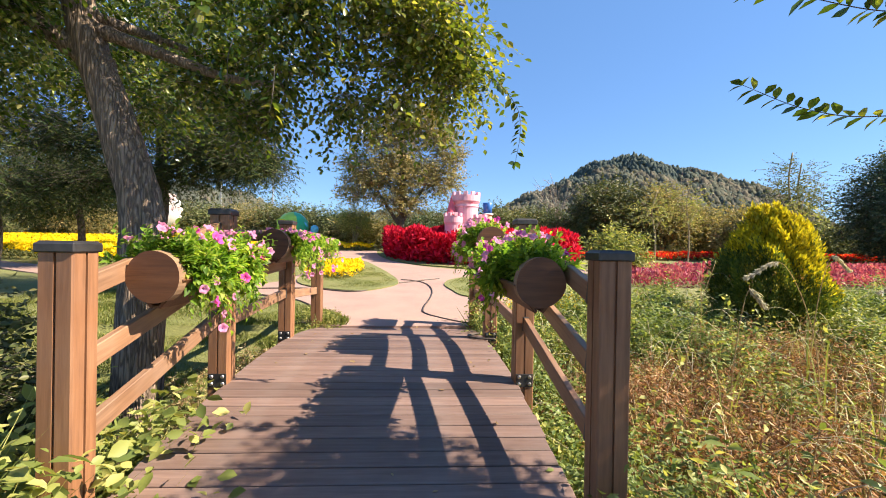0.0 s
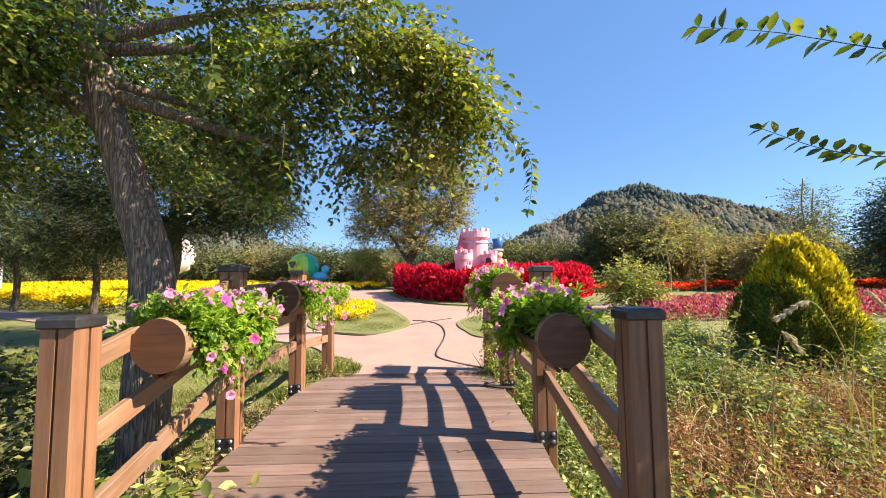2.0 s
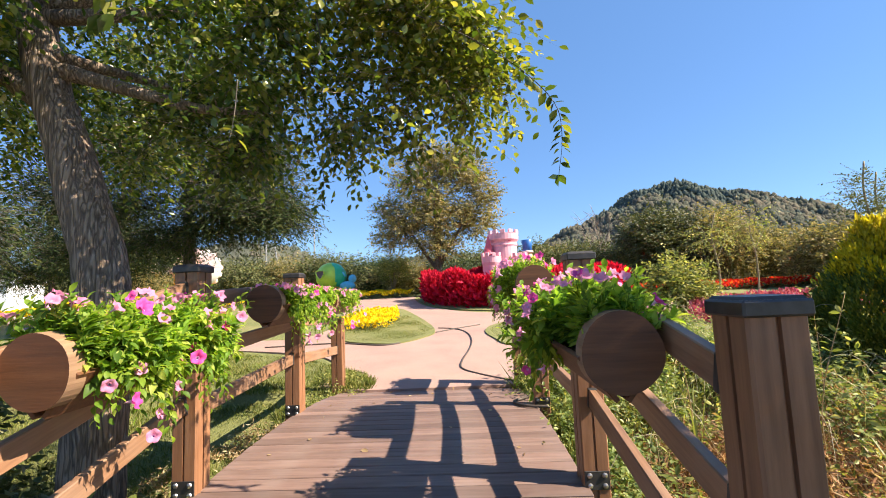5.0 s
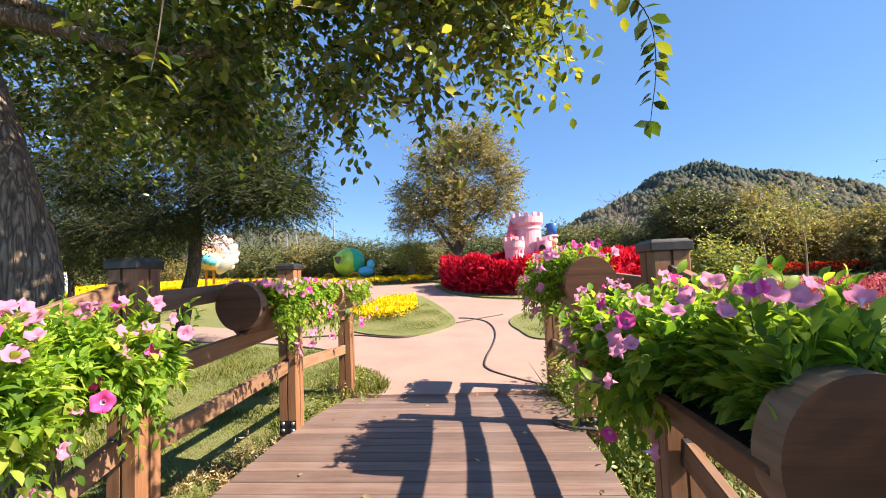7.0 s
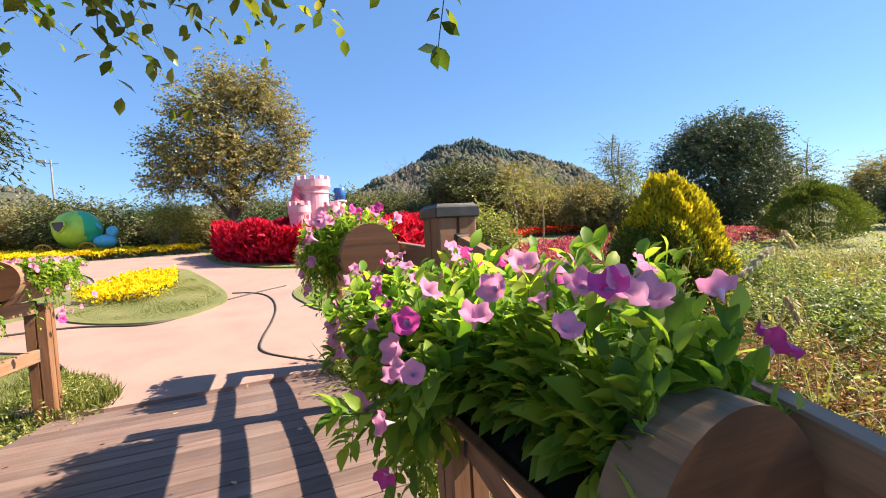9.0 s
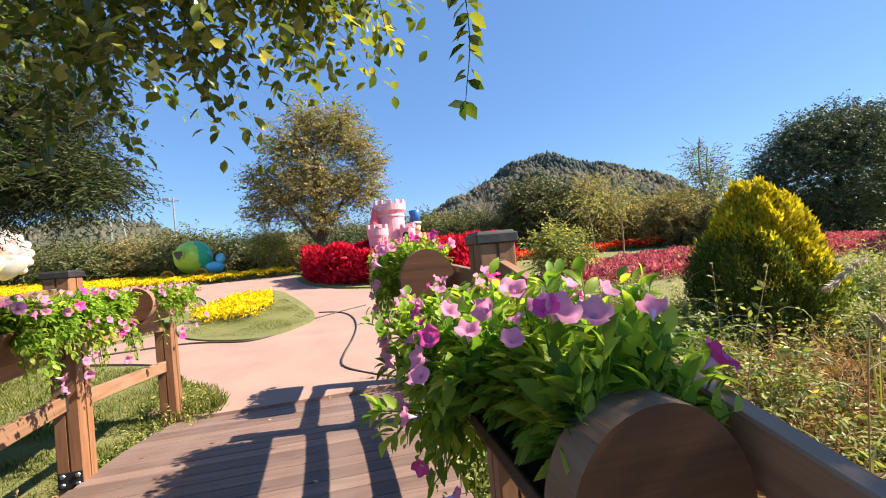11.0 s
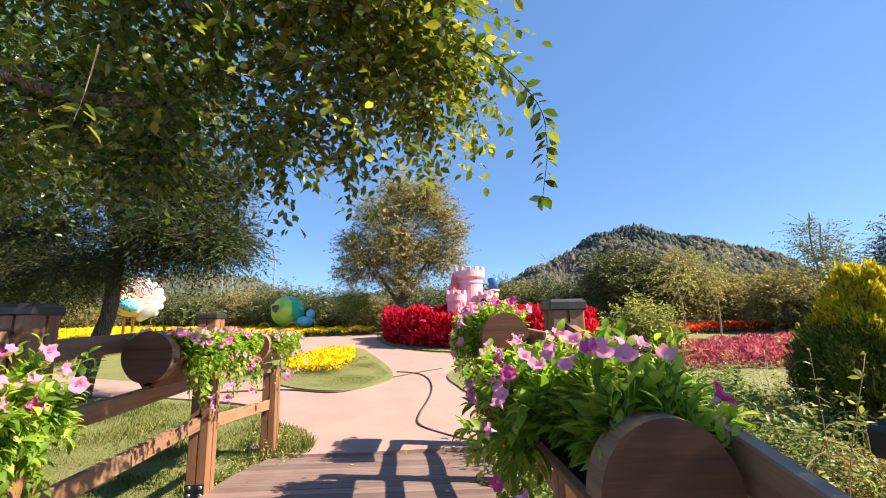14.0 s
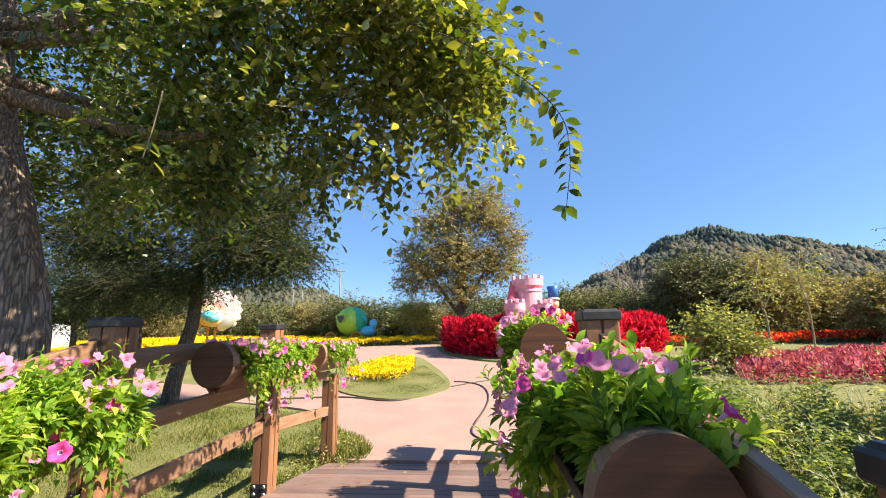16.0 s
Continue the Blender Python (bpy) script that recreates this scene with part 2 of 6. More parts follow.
M_BROWN = leafy("brown_weeds", [(0.0, (0.2, 0.095, 0.05)), (0.5, (0.35, 0.18, 0.09)), (0.85, (0.48, 0.31, 0.17)), (1.0, (0.62, 0.5, 0.32))], 0.7, 0.3, 0.15)
M_LITTER = plain("leaf_litter", (0.22, 0.14, 0.08), 0.95, 0, 38, 0.6)
M_DRYWOOD = plain("pale_stem", (0.3, 0.25, 0.14), 0.8, 0, 20)
M_GROUND, M_PATH = ground_material(), path_material()


# ---- helpers for meshes ----
def mesh_of(name, verts, faces, mats=(), idx=None, smooth=False):
    me = bpy.data.meshes.new(name)
    me.from_pydata([tuple(v) for v in verts], [], [tuple(int(i) for i in f) for f in faces])
    for m in mats:
        me.materials.append(m)
    if idx is not None:
        me.polygons.foreach_set("material_index", np.asarray(idx, dtype=np.int32))
    if smooth:
        me.polygons.foreach_set("use_smooth", np.ones(len(me.polygons), dtype=bool))
    me.update()
    return me


def tri_mesh(name, verts, tris, mats, idx=None, smooth=False):
    """A large triangle mesh straight from arrays."""
    me = bpy.data.meshes.new(name)
    n = len(tris)
    me.vertices.add(len(verts))
    me.vertices.foreach_set("co", np.asarray(verts, dtype=np.float32).ravel())
    me.loops.add(n * 3)
    me.loops.foreach_set("vertex_index", np.asarray(tris, dtype=np.int32).ravel())
    me.polygons.add(n)
    me.polygons.foreach_set("loop_start", np.arange(0, n * 3, 3, dtype=np.int32))
    for m in mats:
        me.materials.append(m)
    if idx is not None:
        me.polygons.foreach_set("material_index", np.asarray(idx, dtype=np.int32))
    if smooth:
        me.polygons.foreach_set("use_smooth", np.ones(n, dtype=bool))
    me.update(calc_edges=True)
    me.validate()
    return me


def part(name, data, mat=None, parent=None, label="", at=None):
    """Links a bmesh or mesh as one object under a thing or a part."""
    if isinstance(data, bmesh.types.BMesh):
        me = bpy.data.meshes.new(name)
        data.to_mesh(me)
        data.free()
        data = me
    if mat is not None and not data.materials:
        data.materials.append(mat)
    ob = new(name, data)
    if parent is not None:
        ob.parent = parent
    if at is not None:
        ob.matrix_basis = at
    if label:
        ob["label"] = label
    return ob


def box(sx, sy, sz, bevel=0.006, centre=(0, 0, 0)):
    bm = bmesh.new()
    bmesh.ops.create_cube(bm, size=1.0, matrix=Matrix.Translation(centre) @ Matrix.Diagonal((sx, sy, sz, 1)))
    if bevel:
        bmesh.ops.bevel(bm, geom=list(bm.edges), offset=bevel, segments=1, affect="EDGES")
    return bm


def unit(v):
    return v / np.maximum(np.linalg.norm(v, axis=-1, keepdims=True), 1e-9)


def leaf_arrays(pos, along, size, width=0.45, fold=0.25, seed=0):
    """Diamond leaves of two folded triangles: root at pos, pointing along."""
    r = np.random.default_rng(seed)
    n = len(pos)
    a = unit(along)
    side = unit(np.cross(a, r.normal(size=(n, 3))))
    up = np.cross(side, a)
    s = np.broadcast_to(np.asarray(size, dtype=float), (n,))[:, None]
    mid = pos + a * s * 0.45
    v = np.stack([pos, mid + side * s * width * 0.5 + up * s * fold * 0.3, pos + a * s - up * s * fold * 0.35, mid - side * s * width * 0.5 + up * s * fold * 0.3], axis=1)
    base = np.arange(n)[:, None] * 4
    t = np.concatenate([base + np.array([[0, 1, 2]]), base + np.array([[0, 2, 3]])], axis=1).reshape(-1, 3)
    return v.reshape(-1, 3), t


def ovate_arrays(pos, along, size, width=0.5, seed=0, curl=0.14):
    """Broad leaves with a midrib: six outline points and a folded blade."""
    r = np.random.default_rng(seed)
    n = len(pos)
    a = unit(along)
    side = unit(np.cross(a, np.array([[0.0, 0, 1]]) + r.normal(size=(n, 3)) * 0.45))
    up = np.cross(side, a)
    s = np.broadcast_to(np.asarray(size, dtype=float), (n,))[:, None]
    w = width * 0.5
    rows = ((0.0, 0.0, 0.0), (0.3, w * 0.85, 0.05), (0.62, w, 0.03), (1.0, 0.0, -curl), (0.62, -w, 0.03), (0.3, -w * 0.85, 0.05), (0.32, 0.0, -0.03), (0.64, 0.0, -0.06))
    v = np.stack([pos + a * s * f + side * s * q + up * s * h for f, q, h in rows], axis=1)
    base = np.arange(n)[:, None] * 8
    pat = np.array([0, 1, 6, 1, 2, 7, 1, 7, 6, 2, 3, 7, 0, 6, 5, 6, 7, 5, 7, 4, 5, 7, 3, 4])[None]
    return v.reshape(-1, 3), (base + pat).reshape(-1, 3)


def pointed_arrays(pos, along, size, width=0.46, seed=0):
    """Pointed ovate leaves, arched along a sunken midrib."""
    r = np.random.default_rng(seed)
    n = len(pos)
    a = unit(along)
    side = unit(np.cross(a, np.array([[0.0, 0, 1]]) + r.normal(size=(n, 3)) * 0.3))
    up = np.cross(side, a)
    s = np.broadcast_to(np.asarray(size, dtype=float), (n,))[:, None]
    w = width * 0.5
    rows = ((0.0, 0.0, 0.0), (0.2, w * 0.72, 0.08), (0.45, w, 0.1), (0.74, w * 0.66, 0.03), (1.0, 0.0, -0.16), (0.74, -w * 0.66, 0.03), (0.45, -w, 0.1), (0.2, -w * 0.72, 0.08), (0.22, 0.0, 0.02), (0.47, 0.0, 0.03), (0.76, 0.0, -0.04))
    v = np.stack([pos + a * s * f + side * s * q + up * s * h for f, q, h in rows], axis=1)
    base = np.arange(n)[:, None] * 11
    pat = np.array([0, 1, 8, 1, 2, 9, 1, 9, 8, 2, 3, 10, 2, 10, 9, 3, 4, 10, 0, 8, 7, 8, 9, 7, 9, 6, 7, 9, 10, 6, 10, 5, 6, 10, 4, 5])[None]
    return v.reshape(-1, 3), (base + pat).reshape(-1, 3)


def tube_arrays(points, radii, sides=6):
    """A tapered tube along points."""
    p = np.asarray(points, dtype=float)
    r = np.broadcast_to(np.asarray(radii, dtype=float), (len(p),))
    d = unit(np.gradient(p, axis=0))
    ref = np.where(np.abs(d[:, 2:3]) > 0.9, np.array([[1.0, 0, 0]]), np.array([[0, 0, 1.0]]))
    u = unit(np.cross(d, ref))
    w = np.cross(d, u)
    ang = np.linspace(0, 2 * math.pi, sides, endpoint=False)
    ring = p[:, None] + r[:, None, None] * (np.cos(ang)[None, :, None] * u[:, None] + np.sin(ang)[None, :, None] * w[:, None])
    tris = []
    for i in range(len(p) - 1):
        for k in range(sides):
            a, b = i * sides + k, i * sides + (k + 1) % sides
            tris += [(a, b, b + sides), (a, b + sides, a + sides)]
    top = (len(p) - 1) * sides
    tris += [(top, top + k, top + k + 1) for k in range(1, sides - 1)]
    tris += [(0, k + 1, k) for k in range(1, sides - 1)]
    return ring.reshape(-1, 3), np.array(tris)


def join_arrays(items):
    vs, ts, off = [], [], 0
    for v, t in items:
        vs.append(v)
        ts.append(t + off)
        off += len(v)
    return np.concatenate(vs), np.concatenate(ts)


def curve_points(ctrl, n=12):
    """A smooth line through control points (Catmull-Rom)."""
    c = np.asarray(ctrl, dtype=float)
    c = np.vstack([2 * c[0] - c[1], c, 2 * c[-1] - c[-2]])
    out = []
    segs = len(c) - 3
    for i in range(segs):
        for t in np.linspace(0, 1, max(2, n // segs), endpoint=False):
            p0, p1, p2, p3 = c[i:i + 4]
            out.append(0.5 * (2 * p1 + (p2 - p0) * t + (2 * p0 - 5 * p1 + 4 * p2 - p3) * t * t + (3 * p1 - p0 - 3 * p2 + p3) * t ** 3))
    out.append(c[-2])
    return np.array(out)


def rough_tube(ctrl, r0, r1, n=14, sides=10, seed=1, wob=0.08):
    p = curve_points(ctrl, n)
    v, t = tube_arrays(p, np.linspace(r0, r1, len(p)), sides)
    g = np.random.default_rng(seed)
    k = np.repeat(p, sides, axis=0)
    v = k + (v - k) * (1 + wob * g.normal(size=(len(v), 1)))
    return v, t


def gz(y):
    """Height of the garden, which rises gently away from the stream."""
    return 0.045 * (np.clip(y, 8.2, 38) - 8.2)


def deck_z(y):
    """Top of the arched deck."""
    return np.where(np.asarray(y) > 3.0, 0.18 - 0.036 * (np.asarray(y) - 5.6) ** 2, -0.0634 + 0.1872 * (np.asarray(y) - 3.0) * np.exp((np.asarray(y) - 3.0) * 0.9) * 0.55)


def terrain(x, y):
    x, y = np.asarray(x, dtype=float), np.asarray(y, dtype=float)
    z = gz(y) + 0.0 * x
    dip = np.exp(-((y - 4.2) / 2.2) ** 2) * 0.55
    dip = np.where(y > 7.9, 0, dip)
    z = z - dip - np.where(y < 7.9, 0.12, 0)
    return z


# ---- ground ----
def build_ground():
    xs = np.concatenate([[-900, -400, -200, -100, -60, -40], np.arange(-30, 30.1, 0.5), [40, 60, 100, 200, 400, 900]])
    ys = np.concatenate([[-900, -400, -200, -100, -50, -25, -12], np.arange(-6, 7.6, 0.4), [7.85, 7.95], np.arange(8.4, 42, 0.6), [50, 70, 100, 200, 400, 900]])
    X, Y = np.meshgrid(xs, ys)
    Z = terrain(X, Y)
    near = (np.abs(X) < 31) & (Y > -7) & (Y < 43)
    Z = Z + np.where(near, 0.012 * np.sin(X * 2.1 + 1) * np.cos(Y * 1.7), 0)
    nx = len(xs)
    v = np.stack([X, Y, Z], -1).reshape(-1, 3)
    f = [(j * nx + i, j * nx + i + 1, (j + 1) * nx + i + 1, (j + 1) * nx + i) for j in range(len(ys) - 1) for i in range(nx - 1)]
    cx, cy = (X[:-1, :-1] + X[1:, 1:]) / 2, (Y[:-1, :-1] + Y[1:, 1:]) / 2
    bank = (((cx > -2.4) & (cx < 13)) | ((cx > -12) & (cy < 5.4))) & (cy > -3) & (cy < 7.7)
    return tagged(part("ground", mesh_of("ground", v, f, [M_GROUND, M_LITTER], bank.ravel(), smooth=True)), "sunlit garden grass, dry in patches", "ground", kind="structure")


build_ground()


def sheet(name, outline, lift, mat, label, category, skirt=0.04):
    """A thin flat slab that follows the garden's slope."""
    bm = bmesh.new()
    top = [bm.verts.new((x, y, float(gz(y)) + lift)) for x, y in outline]
    face = bm.faces.new(top)
    bmesh.ops.triangulate(bm, faces=[face])
    low = [bm.verts.new((x, y, float(gz(y)) + lift - skirt)) for x, y in outline]
    n = len(top)
    for i in range(n):
        j = (i + 1) % n
        bm.faces.new((top[j], top[i], low[i], low[j]))
    bmesh.ops.recalc_face_normals(bm, faces=bm.faces)
    return tagged(part(name, bm, mat), label, category, kind="structure")


def loop(ctrl, n=8):
    c = [(*p, 0) for p in ctrl]
    k = len(c)
    pts = curve_points([c[-2], c[-1], *c, c[0], c[1]], n * (k + 3))
    return [(p[0], p[1]) for p in pts[2 * n:2 * n + k * n]]


# concrete apron and path that winds off behind the red bed
PATH_EDGE = [(0.75, 7.95), (-2.3, 7.95), (-2.45, 9.2), (-3.4, 10.6), (-5.4, 11.5), (-8.0, 12.2), (-12, 14.5), (-18, 18.0), (-18, 19.0), (-12, 16.0), (-8, 13.9), (-5, 12.9),
             (-4.4, 14.5), (-5.0, 18.5), (-6.5, 22.0), (-9.5, 25.5), (-14, 27.2), (-20, 28.6), (-20, 30.0), (-14, 29.4), (-9.5, 28.6), (-6, 29.3), (-3.6, 29.8),
             (-3.2, 27.5), (-2.6, 24.0), (-1.6, 20.8), (0.2, 18.2), (3.0, 17.2), (7.0, 18.6), (11, 20.0), (18, 21.5), (18, 20.0), (11, 18.4), (7, 16.9), (4.0, 14.6), (2.2, 11.5), (0.9, 9.6)]
sheet("path", [(p[0], p[1]) for p in curve_points([(*p, 0) for p in PATH_EDGE], 4 * len(PATH_EDGE))], 0.03, M_PATH, "pale pink concrete garden path in full sun", "path")
LAWN_L = [(-2.0, 11.62), (-1.25, 12.6), (-1.15, 13.6), (-1.5, 15.4), (-2.2, 18.0), (-3.0, 20.5), (-3.9, 21.0), (-4.4, 18.5), (-4.3, 15.5), (-4.0, 13.3), (-3.2, 12.15)]
sheet("lawn_island", loop(LAWN_L), 0.06, M_GROUND, "small rounded lawn island edged by the path", "lawn", 0.06)
LAWN_R = [(0.75, 10.9), (0.3, 12.0), (0.2, 13.2), (0.6, 14.4), (1.8, 15.6), (3.6, 15.4), (4.0, 13.6), (2.6, 11.8)]
sheet("lawn_strip", loop(LAWN_R), 0.06, M_GROUND, "rounded lawn beside the garden path", "lawn", 0.06)
RED_RING = [(-2.7, 26.8), (-2.3, 23.6), (-1.3, 20.6), (0.3, 18.7), (2.6, 17.9), (5.5, 18.6), (8.6, 20.4), (9.0, 26), (4, 29.5), (-1, 29.4)]
sheet("lawn_ring", loop(RED_RING), 0.06, M_GROUND, "grass edging around the red flower bed", "lawn", 0.06)


# ---- bridge ----
POST_Y = (3.10, 4.68, 6.42, 8.0)
TOP_LEFT, TOP_RIGHT = (1.31, 1.60, 1.61, 1.07), (1.31, 1.57, 1.58, 1.07)
LEFT_X, RIGHT_X = -2.18, 0.385


def build_deck():
    deck = tagged(new("bridge_deck"), "arched timber bridge deck of weathered brown planks", "deck")
    me = bpy.data.meshes.new("plank")
    bm = box(2.46, 0.1355, 0.036, 0.005)
    bm.to_mesh(me)
    bm.free()
    me.materials.append(M_DECK)
    y, r = 0.1, random.Random(3)
    while y < 8.02:
        z, slope = float(deck_z(y)), float(deck_z(y + 0.05) - deck_z(y - 0.05)) / 0.1
        part("plank", me, None, deck, at=pose(-0.9 + r.uniform(-0.008, 0.008), y, z - 0.018 + r.uniform(-0.0015, 0.0015), math.degrees(math.atan(slope)), 0, r.uniform(-0.12, 0.12)))
        y += 0.1445
    for x in (-2.02, -0.9, 0.22):
        ys = np.linspace(0.1, 8.0, 22)
        v, f = [], []
        for yy in ys:
            z = float(deck_z(yy)) - 0.04
            v += [(x - 0.05, yy, z), (x + 0.05, yy, z), (x + 0.05, yy, z - 0.2), (x - 0.05, yy, z - 0.2)]
        for i in range(len(ys) - 1):
            f += [(i * 4 + k, i * 4 + (k + 1) % 4, i * 4 + 4 + (k + 1) % 4, i * 4 + 4 + k) for k in range(4)]
        f += [(3, 2, 1, 0), tuple(len(v) - 4 + k for k in range(4))]
        part("beam", mesh_of("beam", v, f, [M_BEAM]), None, deck)


build_deck()


def post_mesh(height, w=0.16):
    """A square post of bundled timbers: a groove down the middle of each face."""
    h, g, d = w / 2, 0.007, 0.014
    prof = []
    for k in range(4):
        c, s = math.cos(k * math.pi / 2), math.sin(k * math.pi / 2)
        for x, y in ((h, -h + 0.008), (h, -g), (h - d, -g), (h - d, g), (h, g), (h, h - 0.008), (h - 0.008, h)):
            prof.append((x * c - y * s, x * s + y * c))
    n = len(prof)
    v = [(x, y, 0) for x, y in prof] + [(x, y, height) for x, y in prof]
    f = [(i, (i + 1) % n, n + (i + 1) % n, n + i) for i in range(n)] + [tuple(range(n - 1, -1, -1)), tuple(range(n, 2 * n))]
    return mesh_of("post", v, f, [M_POST])


def cap_mesh(w=0.182):
    bm = box(w, w, 0.045, 0.006, (0, 0, 0.0225))
    h = w / 2 - 0.01
    bmesh.ops.create_cone(bm, cap_ends=True, segments=4, radius1=h * 1.414, radius2=h * 1.3, depth=0.01, matrix=Matrix.Translation((0, 0, 0.049)) @ Matrix.Rotation(math.pi / 4, 4, "Z"))
    return bm


def bolt_mesh():
    bm = bmesh.new()
    bmesh.ops.create_uvsphere(bm, u_segments=8, v_segments=5, radius=0.017)
    bmesh.ops.scale(bm, vec=(0.6, 1, 1), verts=bm.verts)
    me = bpy.data.meshes.new("bolt")
    bm.to_mesh(me)
    bm.free()
    me.materials.append(M_BOLT)
    return me


def build_railing(x, inward, TOP_Z, label):
    fence = tagged(new("bridge_railing"), label, "railing", "bridge railings")
    fence.location = (x, 3.0, -0.1)
    base = Matrix.Translation((-x, -3.0, 0.1))
    bolt = bolt_mesh()
    for i, (y, top) in enumerate(zip(POST_Y, TOP_Z)):
        z0 = float(deck_z(y)) - (0.3 if i < 3 else 0.1)
        p = part("post", post_mesh(top - z0 - 0.05), None, fence, at=base @ pose(x + (0.045 if i == 0 and inward < 0 else 0.0), y, z0))
        if i < 3:
            part("cap", cap_mesh(), M_CAP, p, "black metal post cap", at=pose(0, 0, top - z0 - 0.055))
            foot = 0.33 if i else 0.36
            part("base_plate", box(0.15, 0.006, 0.11, 0.002), M_CAP, p, "black steel base plate", at=pose(0, -0.083, foot))
            for dx in (-0.045, 0.045):
                for dz in (-0.03, 0.03):
                    part("bolt", bolt, None, p, at=pose(dx, -0.088, foot + dz, 0, 0, 90))
    for i in range(3):
        for k, drop in enumerate((0.195, 0.565, 0.92)):
            if i == 2 and k == 2:
                continue
            y0, y1 = POST_Y[i] + 0.09, POST_Y[i + 1] - 0.09
            z0, z1 = TOP_Z[i] - drop - 0.035, TOP_Z[i + 1] - drop + 0.02
            if i == 2:
                z0, z1 = (1.09, 1.0) if k == 0 else (0.68, 0.58)
            length = math.hypot(y1 - y0, z1 - z0) + 0.02
            tilt = math.degrees(math.atan2(z1 - z0, y1 - y0))
            rail = part("rail", box(0.045, length, 0.11, 0.005), M_RAIL, fence, at=base @ pose(x, (y0 + y1) / 2, (z0 + z1) / 2, tilt))
            for end in (-1, 1):
                part("bracket", box(0.053, 0.028, 0.122, 0.004), M_CAP, rail, "dark steel rail bracket", at=pose(0, end * (length / 2 - 0.018), 0))
    return fence


build_railing(LEFT_X, 1, TOP_LEFT, "brown timber bridge railing facing the sun, black-capped posts")
build_railing(RIGHT_X, -1, TOP_RIGHT, "brown timber bridge railing seen on its shaded side, black-capped posts")


# ---- flower planters ----
def petunia_mesh(mat, seed):
    """A five-lobed trumpet with ruffled edge."""
    r = np.random.default_rng(seed)
    ring = 20
    v, f, idx = [(0, 0, -0.055)], [], []
    for k, (rad, z) in enumerate(((0.004, -0.04), (0.01, -0.018), (0.027, 0.004), (0.039, 0.002))):
        for j in range(ring):
            a = 2 * math.pi * j / ring
            lobe = 1 + (0.065 * math.cos(5 * a) + 0.03 * math.sin(11 * a + seed) if k == 3 else 0.04 * math.cos(5 * a))
            rr = rad * lobe
            v.append((rr * math.cos(a), rr * math.sin(a), z + (0.008 * math.sin(5 * a + 1) + 0.004 * math.sin(10 * a) + r.normal() * 0.002 if k == 3 else 0)))
    for j in range(ring):
        f.append((0, 1 + j, 1 + (j + 1) % ring)); idx.append(1)
    for k in range(3):
        for j in range(ring):
            a, b = 1 + k * ring + j, 1 + k * ring + (j + 1) % ring
            f.append((a, a + ring, b + ring, b)); idx.append(1 if k == 0 else 0)
    return mesh_of("flower", v, f, [mat, M_THROAT], idx, True)


PINKS = [petunia_mesh(M_PINK, s) for s in range(3)] + [petunia_mesh(M_MAGENTA, 5)]


def aim(p, d, roll=0.0, scale=1.0):
    return Matrix.Translation(p) @ Vector(d).to_track_quat("Z", "Y").to_matrix().to_4x4() @ Matrix.Rotation(roll, 4, "Z") @ Matrix.Scale(scale, 4)


